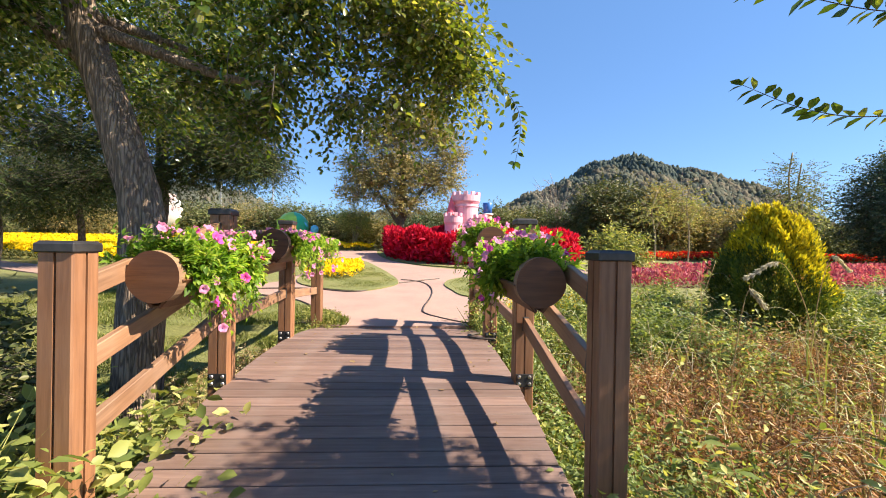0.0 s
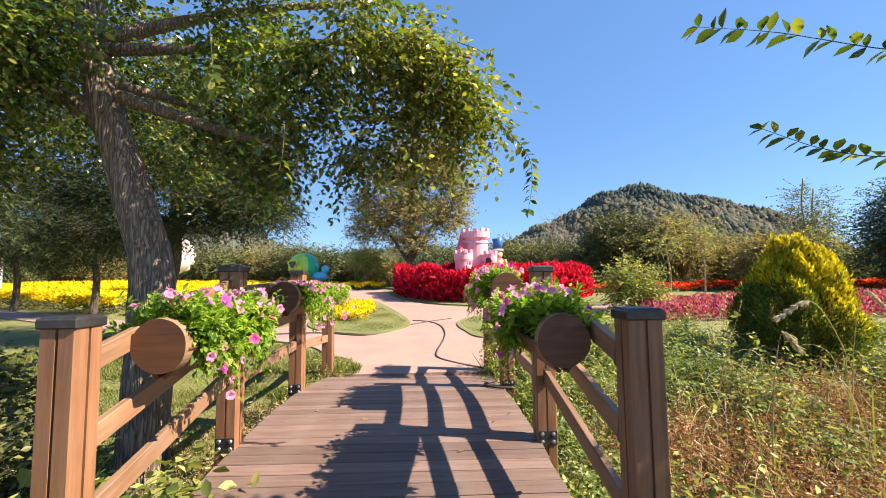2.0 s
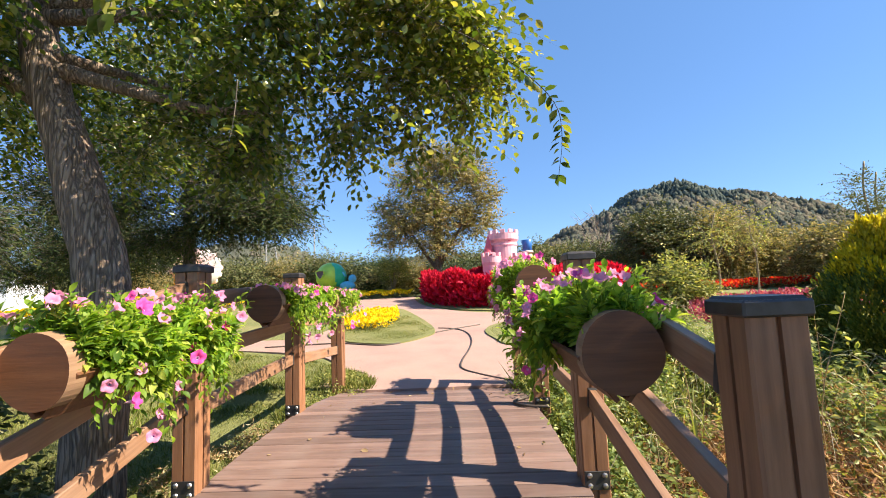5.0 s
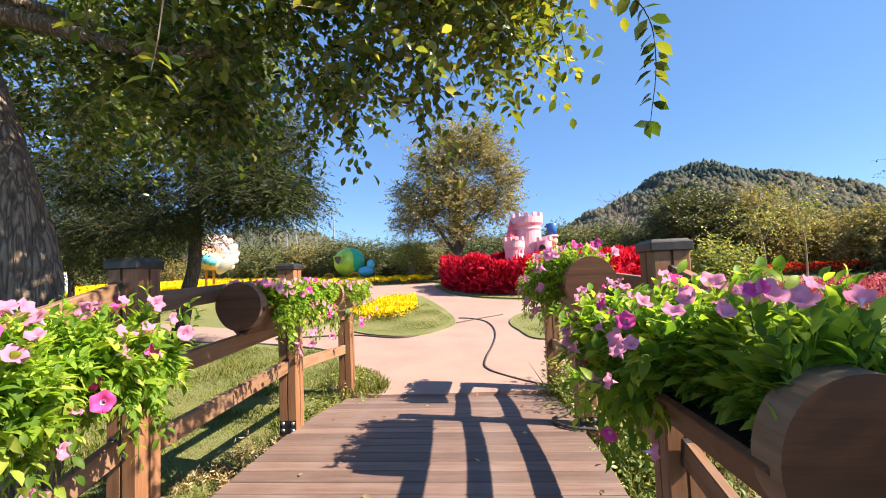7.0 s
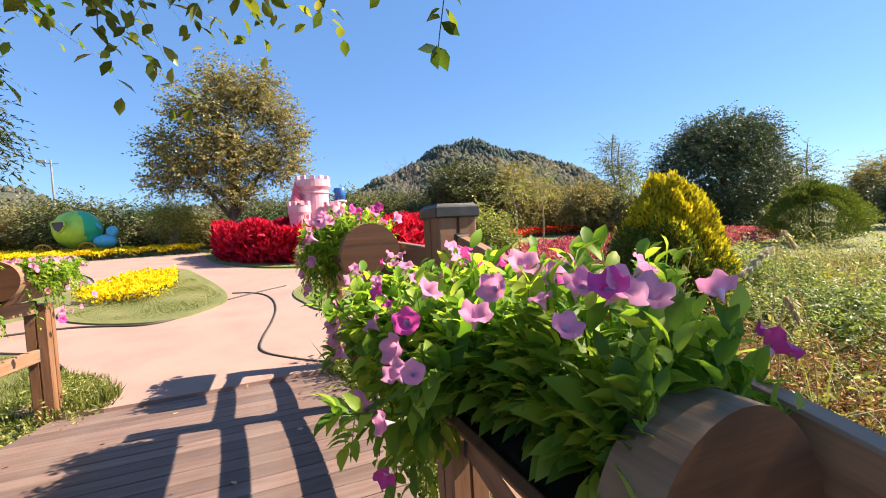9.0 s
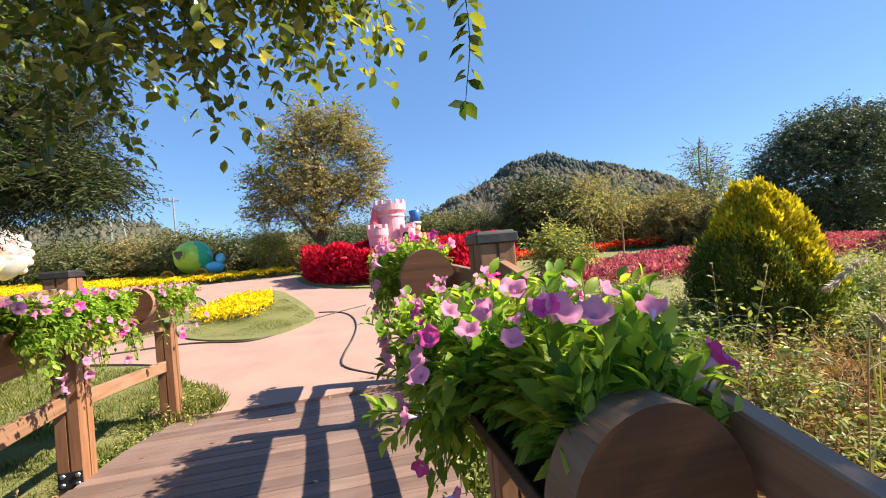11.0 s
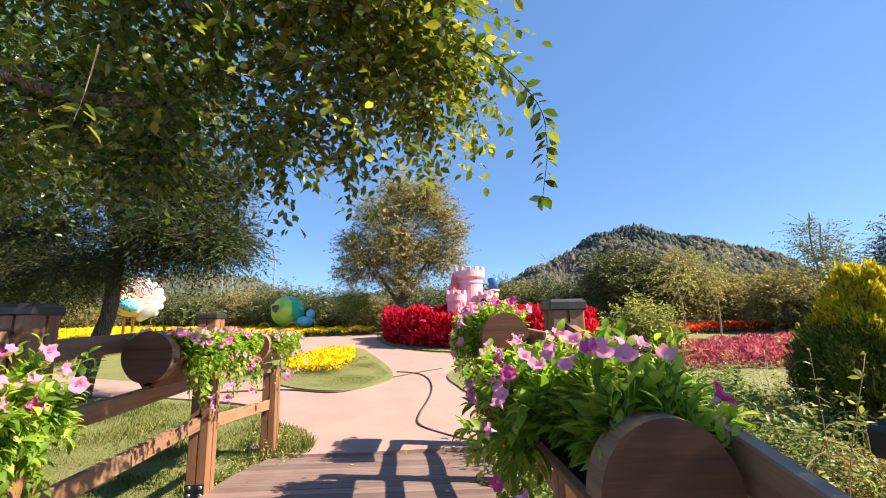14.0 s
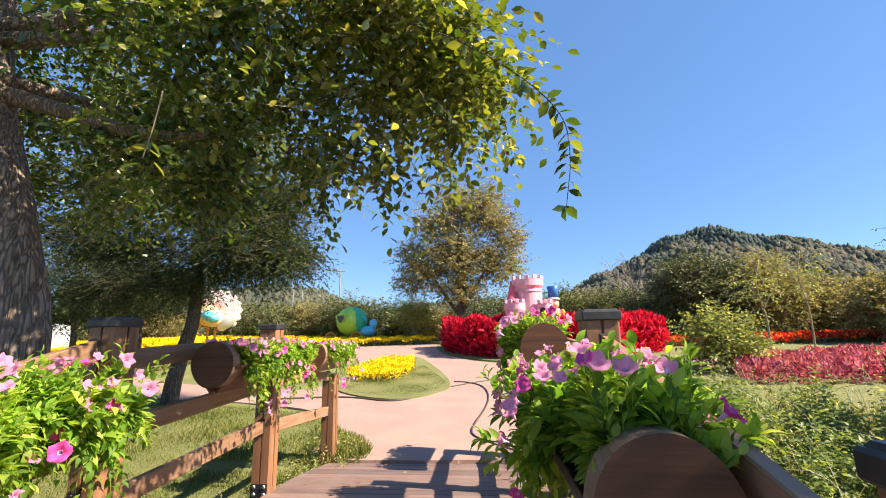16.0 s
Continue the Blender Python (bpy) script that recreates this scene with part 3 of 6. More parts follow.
def build_planter(x, y0, y1, z, inward, leaves, flowers, hang, spread, seed, label, leaf=0.055, mound=0.55, bare=0.0, big=0.0):
    """Half-log trough with round log slices at its ends and petunias spilling over."""
    r = np.random.default_rng(seed)
    box_ = tagged(new("flower_planter"), label, "planter", "log planters on the railings")
    box_.location = (x, y0, z)
    L, R, T0 = y1 - y0, 0.149, 0.078
    for k, yy in enumerate((0.0, L)):
        bm = bmesh.new()
        bmesh.ops.create_cone(bm, cap_ends=True, segments=36, radius1=R, radius2=R * 0.99, depth=T0, matrix=Matrix.Rotation(math.pi / 2, 4, "X"))
        for v in bm.verts:
            a = math.atan2(v.co.z, v.co.x)
            v.co.x *= 1 + 0.025 * math.sin(3 * a + seed)
            v.co.z *= 1 + 0.02 * math.sin(2 * a + seed * 2)
        me = bpy.data.meshes.new("log_slice")
        bm.to_mesh(me)
        bm.free()
        me.materials.append(M_DISC)
        me.materials.append(M_RIM)
        for p in me.polygons:
            p.material_index = 0 if abs(p.normal.y) > 0.8 else 1
        part("log_slice", me, None, box_, at=pose(0, yy + (T0 / 2 if k == 0 else -T0 / 2), 0))
    for s in (-1, 1):
        part("side_board", box(0.02, L - 0.06, 0.21, 0.003), M_DISC, box_, at=pose(s * 0.082, L / 2, -0.095, 0, s * 38, 0))
    part("soil", box(0.19, L - 0.06, 0.03, 0.008), M_SOIL, box_, at=pose(0, L / 2, -0.05))
    # foliage: leafy shoots that mound over the trough and spill to the inner side
    n = leaves // 13
    yy = np.clip(L * (0.03 + 0.97 * r.random(n)) + r.normal(size=n) * 0.04, 0.035, L + 0.06)
    ang = r.normal(size=n) * 0.85 + inward * 0.25
    rad = (0.1 + spread * np.sqrt(r.random(n))) * (0.7 + 0.4 * np.sin(yy * 9 + seed) ** 2) * (0.85 + 0.3 * r.random(n))
    px = np.sin(ang) * rad * 1.15
    pz = 0.05 + np.cos(ang) * rad * mound
    low = (r.random(n) < hang) & (yy > bare * L)
    px = np.where(low, inward * (0.14 + 0.12 * r.random(n)), px)
    pz = np.where(low, 0.08 - 0.5 * r.random(n) ** 1.3 * (0.5 + 0.5 * np.sin(yy * 7 + seed) ** 2), pz)
    near = (yy < bare * L) & ~low
    px = np.where(near, np.where(inward < 0, np.clip(px, -0.09, 0.34), np.clip(px, -0.34, 0.15)), px)
    pz = np.where(near, np.maximum(pz, 0.1), pz)
    tip = np.stack([px, yy, pz], 1)
    root = np.stack([px * 0.35, np.clip(yy + r.normal(size=n) * 0.03, 0.13, L - 0.13), np.full(n, -0.04)], 1)
    knee = (tip + root) / 2 + np.stack([px * 0.25, np.zeros(n), np.where(low, 0.16, 0.03)], 1)
    P, D, S = [], [], []
    for q in range(13):
        f = 0.3 + 0.7 * q / 12
        c = root * (1 - f) ** 2 + knee * 2 * f * (1 - f) + tip * f * f
        way = unit((knee - root) * (1 - f) + (tip - knee) * f)
        turn = q * 2.4 + r.random(n) * 0.9
        a1 = unit(np.cross(way, np.array([[0.3, 1.0, 0.2]])))
        a2 = np.cross(way, a1)
        fan = a1 * np.cos(turn)[:, None] + a2 * np.sin(turn)[:, None]
        P.append(c + r.normal(size=(n, 3)) * 0.006)
        D.append(way * (0.35 + 0.5 * f) + fan * (1.15 - 0.45 * f) + r.normal(size=(n, 3)) * 0.15)
        S.append(leaf * (0.65 + 0.6 * r.random(n)) * (1.15 - 0.45 * f ** 3))
    P, D, S = np.concatenate(P), np.concatenate(D), np.concatenate(S)
    D[:, 1] = np.where(P[:, 1] < 0.08, np.abs(D[:, 1]), D[:, 1])
    v, t = pointed_arrays(P, D, S, 0.46, seed)
    st = []
    for k in range(min(n, 260)):
        f = np.linspace(0, 1, 6)[:, None]
        st.append(tube_arrays(root[k] * (1 - f) ** 2 + knee[k] * 2 * f * (1 - f) + tip[k] * f * f, np.linspace(0.003, 0.0015, 6), 4))
    sv, stt = join_arrays(st)
    v2, t2 = join_arrays([(v, t), (sv, stt)])
    part("foliage", tri_mesh("foliage", v2, t2, [M_PETLEAF], None, True), None, box_)
    for k in range(flowers):
        uu = (k + r.random()) / flowers
        a = r.normal() * 0.75 + inward * 0.35
        rr = spread * (0.9 + 0.25 * r.random()) + 0.08
        yk = L * uu
        if r.random() < hang * 0.8 and uu > bare:
            p = (inward * (0.2 + 0.08 * r.random()), yk, 0.05 - 0.4 * r.random())
            d = (inward, -0.3 + r.normal() * 0.6, 0.2 + r.normal() * 0.4)
        else:
            side = math.sin(a) * rr * 1.1
            p = (max(side, -0.17) if inward > 0 else min(side, 0.17), max(0.06, yk + r.normal() * 0.04), 0.06 + math.cos(a) * rr * mound)
            d = (math.sin(a) + r.normal() * 0.6 + 0.3, -0.35 + r.normal() * 0.6, 0.6 * math.cos(a) + 0.4 + r.normal() * 0.3)
        part("flower", PINKS[3 if r.random() < 0.2 else r.integers(3)], None, box_, at=aim(p, d, r.random() * 6, 0.5 + big + 0.4 * r.random()))
    return box_


LP, RP = "log trough planter overflowing with pink petunias on the sunny railing", "log trough planter with pink petunias on the shaded railing"
build_planter(-2.01, 3.45, 4.5, 1.115, 1, 5200, 46, 0.36, 0.22, 11, LP, 0.062, 0.75, 0.12, 0.05)
build_planter(-1.945, 5.2, 6.4, 1.31, 1, 4600, 60, 0.42, 0.155, 12, LP, 0.048, 0.36, 0.14)
build_planter(-2.06, 7.1, 8.1, 1.285, 1, 3000, 40, 0.35, 0.12, 13, LP, 0.045, 0.4, 0.14)
build_planter(0.185, 3.45, 4.6, 1.11, -1, 5200, 60, 0.15, 0.19, 34, RP, 0.066, 0.85, 0.38, -0.1)
build_planter(0.19, 5.2, 6.3, 1.375, -1, 4200, 44, 0.32, 0.16, 15, RP, 0.045, 0.7, 0.14)
build_planter(0.25, 7.1, 8.1, 1.27, -1, 3000, 26, 0.3, 0.13, 16, RP, 0.045, 0.6, 0.14)


# ---- trees ----
def blob_leaves(blobs, size, seed, droop=0.4, width=0.45, shell=0.6, clump=0, broad=False):
    """Leaves on short twigs that fill uneven blobs (x, y, z, rx, ry, rz, twigs)."""
    r = np.random.default_rng(seed)
    P, D = [], []
    tw = []
    for (x, y, z, rx, ry, rz, k) in blobs:
        d = unit(r.normal(size=(k, 3)))
        rad = (shell + (1 - shell) * r.random((k, 1))) * (0.8 + 0.35 * r.random((k, 1)))
        c = np.array([x, y, z]) + d * rad * np.array([rx, ry, rz])
        if clump:
            heads = c[:max(3, k // clump)]
            pick = r.integers(0, len(heads), k)
            c = heads[pick] + r.normal(size=(k, 3)) * 0.07
        way = unit(d * np.array([1, 1, 0.4]) + r.normal(size=(k, 3)) * 0.5 + np.array([0, 0, -droop]))
        L = max(size, 0.066 if broad and clump else 0) * (4 + 4 * r.random((k, 1)))
        per = 9
        for j in range(per):
            f = (j + 0.5) / per
            p = c + way * L * f + np.array([0, 0, -1]) * L * droop * f * f * 0.5
            side = unit(np.cross(way, np.array([[0.0, 0, 1]])) + 1e-6) * (1 if j % 2 else -1)
            P.append(p)
            D.append(way * 0.6 + side * 0.8 + r.normal(size=(k, 3)) * 0.35 + np.array([0, 0, -0.25]))
        tw.append((c, c + way * L + np.array([0, 0, -1]) * L * droop * 0.5))
    P, D = np.concatenate(P), np.concatenate(D)
    v, t = (ovate_arrays if broad else leaf_arrays)(P, D, size * (0.7 + 0.6 * r.random(len(P))), width, seed=seed)
    # thin twigs as slivers
    a, b = np.concatenate([q[0] for q in tw]), np.concatenate([q[1] for q in tw])
    o = np.array([0, 0, size * 0.05])
    sv = np.stack([a - o, a + o, b], 1).reshape(-1, 3)
    stt = np.arange(len(sv)).reshape(-1, 3)
    return v, t, sv, stt


def build_tree(name, label, trunk, r0, limbs, blobs, leaf_mat, bark_mat, size, seed, droop=0.4, width=0.45, shell=0.6, clump=0, broad=False):
    """Tapered trunk with limbs, and a crown of many single leaves."""
    tree = tagged(new(name), label, "tree" if "tree" in name else "shrub")
    tree.location = trunk[0]
    inv = Matrix.Translation([-c for c in trunk[0]])
    items = [rough_tube(trunk, r0, r0 * 0.55, 22, 14, seed, 0.05)]
    part("trunk", tri_mesh("trunk", *items[0], [bark_mat]), None, tree, at=inv)
    for k, (pts, a, b) in enumerate(limbs):
        part("limb", tri_mesh("limb", *rough_tube(pts, a, b, 12, 8, seed + k, 0.05), [bark_mat]), None, tree, at=inv)
    v, t, sv, stt = blob_leaves(blobs, size, seed, droop, width, shell, clump, broad)
    vv, tt = join_arrays([(v, t), (sv, stt)])
    idx = np.concatenate([np.zeros(len(t)), np.ones(len(stt))])
    part("crown", tri_mesh("crown", vv, tt, [leaf_mat, bark_mat], idx, broad), None, tree, at=inv)
    return tree


MAIN = build_tree("broadleaf_tree", "tall shade tree with grey cracked bark leaning by the bridge", [(-2.95, 4.75, -0.75), (-2.9, 4.75, 0.4), (-2.89, 4.75, 1.5), (-3.1, 4.75, 2.3), (-3.38, 4.75, 3.1), (-3.62, 4.8, 4.2)], 0.2,
           [([(-3.3, 4.75, 3.1), (-2.8, 4.75, 2.93), (-2.2, 4.75, 2.73), (-1.7, 4.75, 2.68)], 0.065, 0.02),
            ([(-3.4, 4.75, 3.5), (-2.4, 4.9, 3.6), (-1.2, 4.7, 3.55), (-0.2, 4.4, 3.25)], 0.06, 0.01),
            ([(-3.2, 4.75, 2.75), (-3.7, 4.7, 3.1), (-4.5, 4.6, 3.5)], 0.11, 0.04),
            ([(-3.3, 4.75, 3.2), (-2.7, 5.3, 3.15), (-1.9, 5.6, 2.9)], 0.05, 0.012),
            ([(-3.4, 4.75, 3.6), (-2.4, 5.4, 4.3), (-1.0, 5.4, 4.4)], 0.07, 0.02)],
           [(-2.0, 4.8, 3.35, 0.9, 0.6, 0.55, 320), (-1.2, 4.75, 3.3, 0.65, 0.6, 0.45, 150),
            (-1.75, 5.0, 2.75, 0.5, 0.45, 0.32, 85), (-1.3, 5.1, 2.65, 0.3, 0.4, 0.2, 70), (-2.4, 5.1, 2.85, 0.5, 0.45, 0.4, 190), (-2.4, 5.4, 4.0, 1.3, 1.0, 0.5, 159), (-0.8, 5.3, 3.8, 0.8, 0.8, 0.4, 116),
            # blobs at z 4.6 and 5.0 are out of view, added to shade the left crown
            (-1.6, 4.2, 3.8, 1.0, 0.5, 0.4, 87), (-1.7, 4.8, 5.0, 1.6, 1.0, 0.5, 290), (-2.0, 4.5, 4.6, 1.1, 0.9, 0.45, 330), (-3.6, 5.0, 5.4, 1.4, 1.2, 0.6, 552), (-4.0, 4.3, 3.5, 0.9, 0.8, 0.6, 900), (-5.4, 5.0, 3.2, 1.2, 1.3, 1.2, 1724), (-3.6, 5.8, 3.2, 0.8, 0.8, 0.8, 330), (-4.6, 5.6, 4.4, 1.3, 1.2, 0.8, 804), (-5.0, 7.0, 4.0, 1.4, 1.0, 1.3, 620), (-3.2, 7.4, 4.6, 1.2, 0.9, 0.8, 300)],
           M_LEAF, M_BARK, 0.06, 21, 0.5, 0.55, 0.45, 18, True)
# crown's sunny right edge: yellow leaves, also brightened by colour to look lit
OUTER = blob_leaves([(-0.55, 4.65, 3.35, 0.42, 0.45, 0.34, 300), (-0.22, 4.7, 3.0, 0.22, 0.3, 0.28, 170), (-1.0, 4.5, 3.5, 0.4, 0.3, 0.3, 150), (-0.7, 4.75, 2.95, 0.3, 0.25, 0.2, 80), (-0.8, 4.7, 2.55, 0.25, 0.25, 0.16, 50), (-0.36, 4.65, 2.62, 0.12, 0.18, 0.16, 34)], 0.058, 58, 0.5, 0.55, 0.3, 15, True)
part("outer_crown", tri_mesh("outer_crown", *join_arrays([OUTER[:2], OUTER[2:]]), [M_SUNLEAF, M_BARK], np.concatenate([np.zeros(len(OUTER[1])), np.ones(len(OUTER[3]))]), True), None, MAIN, "yellow-green outer leaves with sunlight put into their colour", at=Matrix.Translation(MAIN.location).inverted())


def sprig(parent, ctrl, pairs, size, seed, name="sprig", mat=None, loose=0.0, first=2):
    """A slender drooping shoot with paired leaves."""
    r = np.random.default_rng(seed)
    p = curve_points(ctrl, 30)
    at = np.linspace(first, len(p) - 1, pairs).astype(int)
    q, d = p[at], unit(np.gradient(p, axis=0))[at]
    side = unit(np.cross(d, np.array([[0.0, 0.6, 1.0]])))
    P = np.concatenate([q, q, q[-1:]])
    P = P + r.normal(size=P.shape) * loose
    D = np.concatenate([d * 0.7 + side, d * 0.7 - side, d[-1:]]) + r.normal(size=(2 * pairs + 1, 3)) * (0.2 + 14 * loose)
    v, t = ovate_arrays(P, D, size * (0.75 + 0.4 * r.random(len(P))), 0.52, seed)
    sv, stt = tube_arrays(p, np.linspace(0.004, 0.0015, len(p)), 5)
    vv, tt = join_arrays([(v, t), (sv, stt)])
    me = tri_mesh(name, vv, tt, [mat or M_LEAF, M_BARK2], np.concatenate([np.zeros(len(t)), np.ones(len(stt))]), True)
    return part(name, me, None, parent, at=Matrix.Translation(parent.location).inverted())


SHOOTS = (([(-0.6, 4.4, 3.1), (-0.25, 4.3, 2.85), (0.02, 4.26, 2.62), (0.2, 4.25, 2.4), (0.23, 4.25, 2.2), (0.2, 4.26, 1.98)], 28, 0.075),
          ([(-1.85, 3.55, 3.0), (-1.8, 3.5, 2.75), (-1.77, 3.47, 2.55)], 4, 0.11), ([(-1.6, 4.15, 2.6), (-1.6, 4.12, 2.4), (-1.62, 4.1, 2.22)], 4, 0.09),
          ([(-0.9, 4.6, 2.9), (-0.92, 4.6, 2.55), (-0.95, 4.6, 2.25)], 11, 0.055), ([(-0.7, 4.7, 2.8), (-0.68, 4.7, 2.45), (-0.69, 4.7, 2.1)], 12, 0.055),
          ([(-1.2, 5.0, 2.55), (-1.2, 5.0, 2.35), (-1.08, 5.0, 2.14)], 9, 0.052), ([(-0.15, 4.7, 2.9), (-0.02, 4.7, 2.65), (0.02, 4.7, 2.42)], 11, 0.055),
          ([(-0.4, 4.7, 2.8), (-0.33, 4.7, 2.55), (-0.3, 4.7, 2.3)], 11, 0.055), ([(-1.45, 5.05, 2.5), (-1.4, 5.05, 2.25), (-1.42, 5.0, 2.05)], 9, 0.052),
          ([(-0.3, 4.6, 3.5), (-0.1, 4.6, 3.42), (0.02, 4.6, 3.3)], 9, 0.055), ([(-1.9, 4.3, 3.0), (-1.95, 4.2, 2.7), (-1.93, 4.15, 2.45)], 6, 0.075),
          ([(-1.2, 4.3, 3.1), (-1.15, 4.25, 2.85), (-1.18, 4.2, 2.65)], 6, 0.07))
for k, (ctrl, pairs, size) in enumerate(SHOOTS):
    sprig(MAIN, ctrl, pairs if k < 3 else pairs * 2, size, 61 + k, mat=M_SUNLEAF if k in (6, 7, 9) else None, loose=(0.006, 0.014, 0.016)[k] if k < 3 else 0.036, first=19 if k in (1, 2) else 2)
SIDE = build_tree("side_tree", "slender tree whose leafy shoots reach over the weeds", [(4.6, 0.3, -0.3), (4.5, 0.4, 1.2), (4.2, 0.7, 2.4), (4.0, 0.9, 3.4)], 0.09,
                  [([(4.2, 0.8, 2.4), (3.4, 2.0, 2.5), (2.6, 2.9, 2.2), (2.1, 3.2, 2.08)], 0.03, 0.006), ([(4.1, 0.8, 2.7), (3.2, 2.0, 3.2), (2.5, 2.9, 2.8), (2.0, 3.15, 2.63)], 0.03, 0.006)],
                  # the two blobs at x 3.0 are unseen, added to shade the first right post and log
                  [(4.0, 0.6, 3.4, 0.7, 0.6, 0.5, 160), (3.0, 2.3, 3.35, 0.7, 0.3, 0.5, 520), (3.0, 2.72, 3.62, 0.25, 0.12, 0.25, 260)], M_LEAF, M_BARK2, 0.07, 68, 0.4)
sprig(SIDE, [(2.25, 3.12, 2.08), (1.9, 3.25, 2.08), (1.6, 3.3, 2.14), (1.27, 3.3, 2.25)], 16, 0.1, 89)
sprig(SIDE, [(2.15, 3.1, 2.6), (1.9, 3.2, 2.65), (1.4, 3.3, 2.8), (0.95, 3.3, 2.83)], 20, 0.1, 90)

build_tree("pine_tree", "dark feathery conifer with a slanting trunk above the lawn", [(-7.1, 11.5, 0.05), (-6.9, 11.5, 1.1), (-6.68, 11.5, 2.06), (-6.7, 11.5, 3.9), (-6.6, 11.5, 7.0)], 0.17,
           [([(-6.7, 11.5, 2.5), (-7.8, 11.2, 2.7), (-9.2, 11.0, 2.5)], 0.05, 0.015), ([(-6.7, 11.5, 2.9), (-5.6, 11.0, 3.3), (-4.4, 10.8, 2.9)], 0.05, 0.015), ([(-6.7, 11.5, 4.0), (-7.9, 11.8, 4.4), (-9.4, 12, 4.2)], 0.04, 0.01),
            ([(-6.7, 11.5, 3.6), (-5.5, 11.8, 4.4), (-4.5, 12, 4.4)], 0.04, 0.01)],
           [(-6.7, 11.5, 4.5, 2.0, 1.5, 1.0, 900), (-8.4, 11.2, 3.7, 1.4, 1.0, 0.4, 700), (-9.8, 11.3, 4.2, 1.2, 1.0, 0.5, 500), (-5.2, 11.0, 3.6, 1.2, 1.0, 0.7, 1500), (-4.4, 10.9, 3.2, 0.8, 0.7, 0.5, 800), (-6.3, 11.2, 2.95, 0.9, 0.7, 0.28, 420), (-7.6, 11.2, 2.8, 1.0, 0.8, 0.22, 320), (-8.9, 11.2, 2.6, 0.9, 0.7, 0.16, 240), (-5.0, 11.2, 4.6, 1.0, 0.9, 0.6, 900), (-6.6, 11.5, 6.1, 2.4, 1.8, 1.2, 1300), (-9.0, 11.6, 5.5, 1.5, 1.3, 1.0, 700)], M_NEEDLE, M_BARK2, 0.1, 22, 0.3, 0.22, 0.15)
for k, (x, y, h, sc) in enumerate(((-12.4, 16.5, 5.5, 1.0), (-17, 18.5, 6.5, 1.2), (-10.5, 8.5, 5.0, 0.9), (-15, 12.5, 6.0, 1.1))):
    z = float(gz(y))
    build_tree("pine_tree", "dark feathery conifer standing among the yellow border", [(x, y, z - 0.1), (x + 0.1, y, z + 1.2), (x - 0.1, y, z + 3), (x, y, z + h)], 0.13,
               [([(x, y, z + 2), (x - 1.2, y, z + 2.3), (x - 1.9, y, z + 2.1)], 0.035, 0.01), ([(x, y, z + 2.4), (x + 1.2, y, z + 2.8), (x + 1.8, y, z + 2.6)], 0.035, 0.01)],
               [(x, y, z + h * 0.62, 2.0 * sc, 1.6, h * 0.3, 1500), (x - 1.2, y, z + 2.5, 1.2, 1.0, 0.6, 600), (x + 1.1, y, z + 2.9, 1.2, 1.0, 0.6, 600)], M_NEEDLE, M_BARK2, 0.13, 81 + k, 0.4, 0.22, 0.2)
build_tree("autumn_tree", "rounded tree in dull autumn bronze behind the red bed", [(-1.9, 30, 0.9), (-1.85, 30, 2.4), (-1.8, 30, 4.5), (-1.7, 30, 8.0)], 0.3,
           [([(-1.85, 30, 2.6), (-3.4, 29.8, 5.0), (-4.4, 29.8, 7.0)], 0.14, 0.03), ([(-1.85, 30, 2.8), (-0.4, 29.8, 5.2), (0.8, 29.8, 7.2)], 0.14, 0.03), ([(-1.8, 30, 4), (-1.9, 29.2, 7), (-1.2, 29, 9.6)], 0.1, 0.03)],
           [(-1.9, 30, 6.4, 2.6, 2.2, 2.4, 1150), (-1.0, 30, 9.6, 1.7, 1.5, 1.5, 560), (-4.3, 30, 5.6, 1.4, 1.3, 1.3, 430), (0.9, 30, 6.0, 1.3, 1.3, 1.7, 430), (-3.3, 29.6, 8.7, 1.4, 1.4, 1.5, 430), (0.7, 29.8, 8.8, 1.0, 1.2, 1.1, 280),
            (-1.9, 29.6, 4.2, 1.5, 1.3, 0.9, 260), (-5.0, 30, 6.9, 0.8, 0.9, 0.8, 150), (1.5, 30, 7.6, 0.8, 0.9, 0.8, 150), (-2.2, 30, 10.6, 0.9, 0.9, 0.8, 160), (0.2, 30, 10.7, 0.7, 0.8, 0.6, 110), (-5.2, 30, 4.7, 0.8, 0.8, 0.5, 90)], M_AUTUMN, M_BARK2, 0.16, 23, 0.0, 0.55, 0.15)
build_tree("evergreen_tree", "large dark rounded evergreen beyond the garden beds", [(26.2, 21, 0.5), (26.2, 21, 2.0), (26.2, 21, 5.0)], 0.3, [],
           [(25.6, 21, 3.7, 4.3, 3.4, 3.3, 7000), (25.8, 20.5, 5.9, 2.8, 2.5, 1.6, 2600)], M_DARKLEAF, M_BARK2, 0.12, 24, 0.2, 0.6, 0.6)


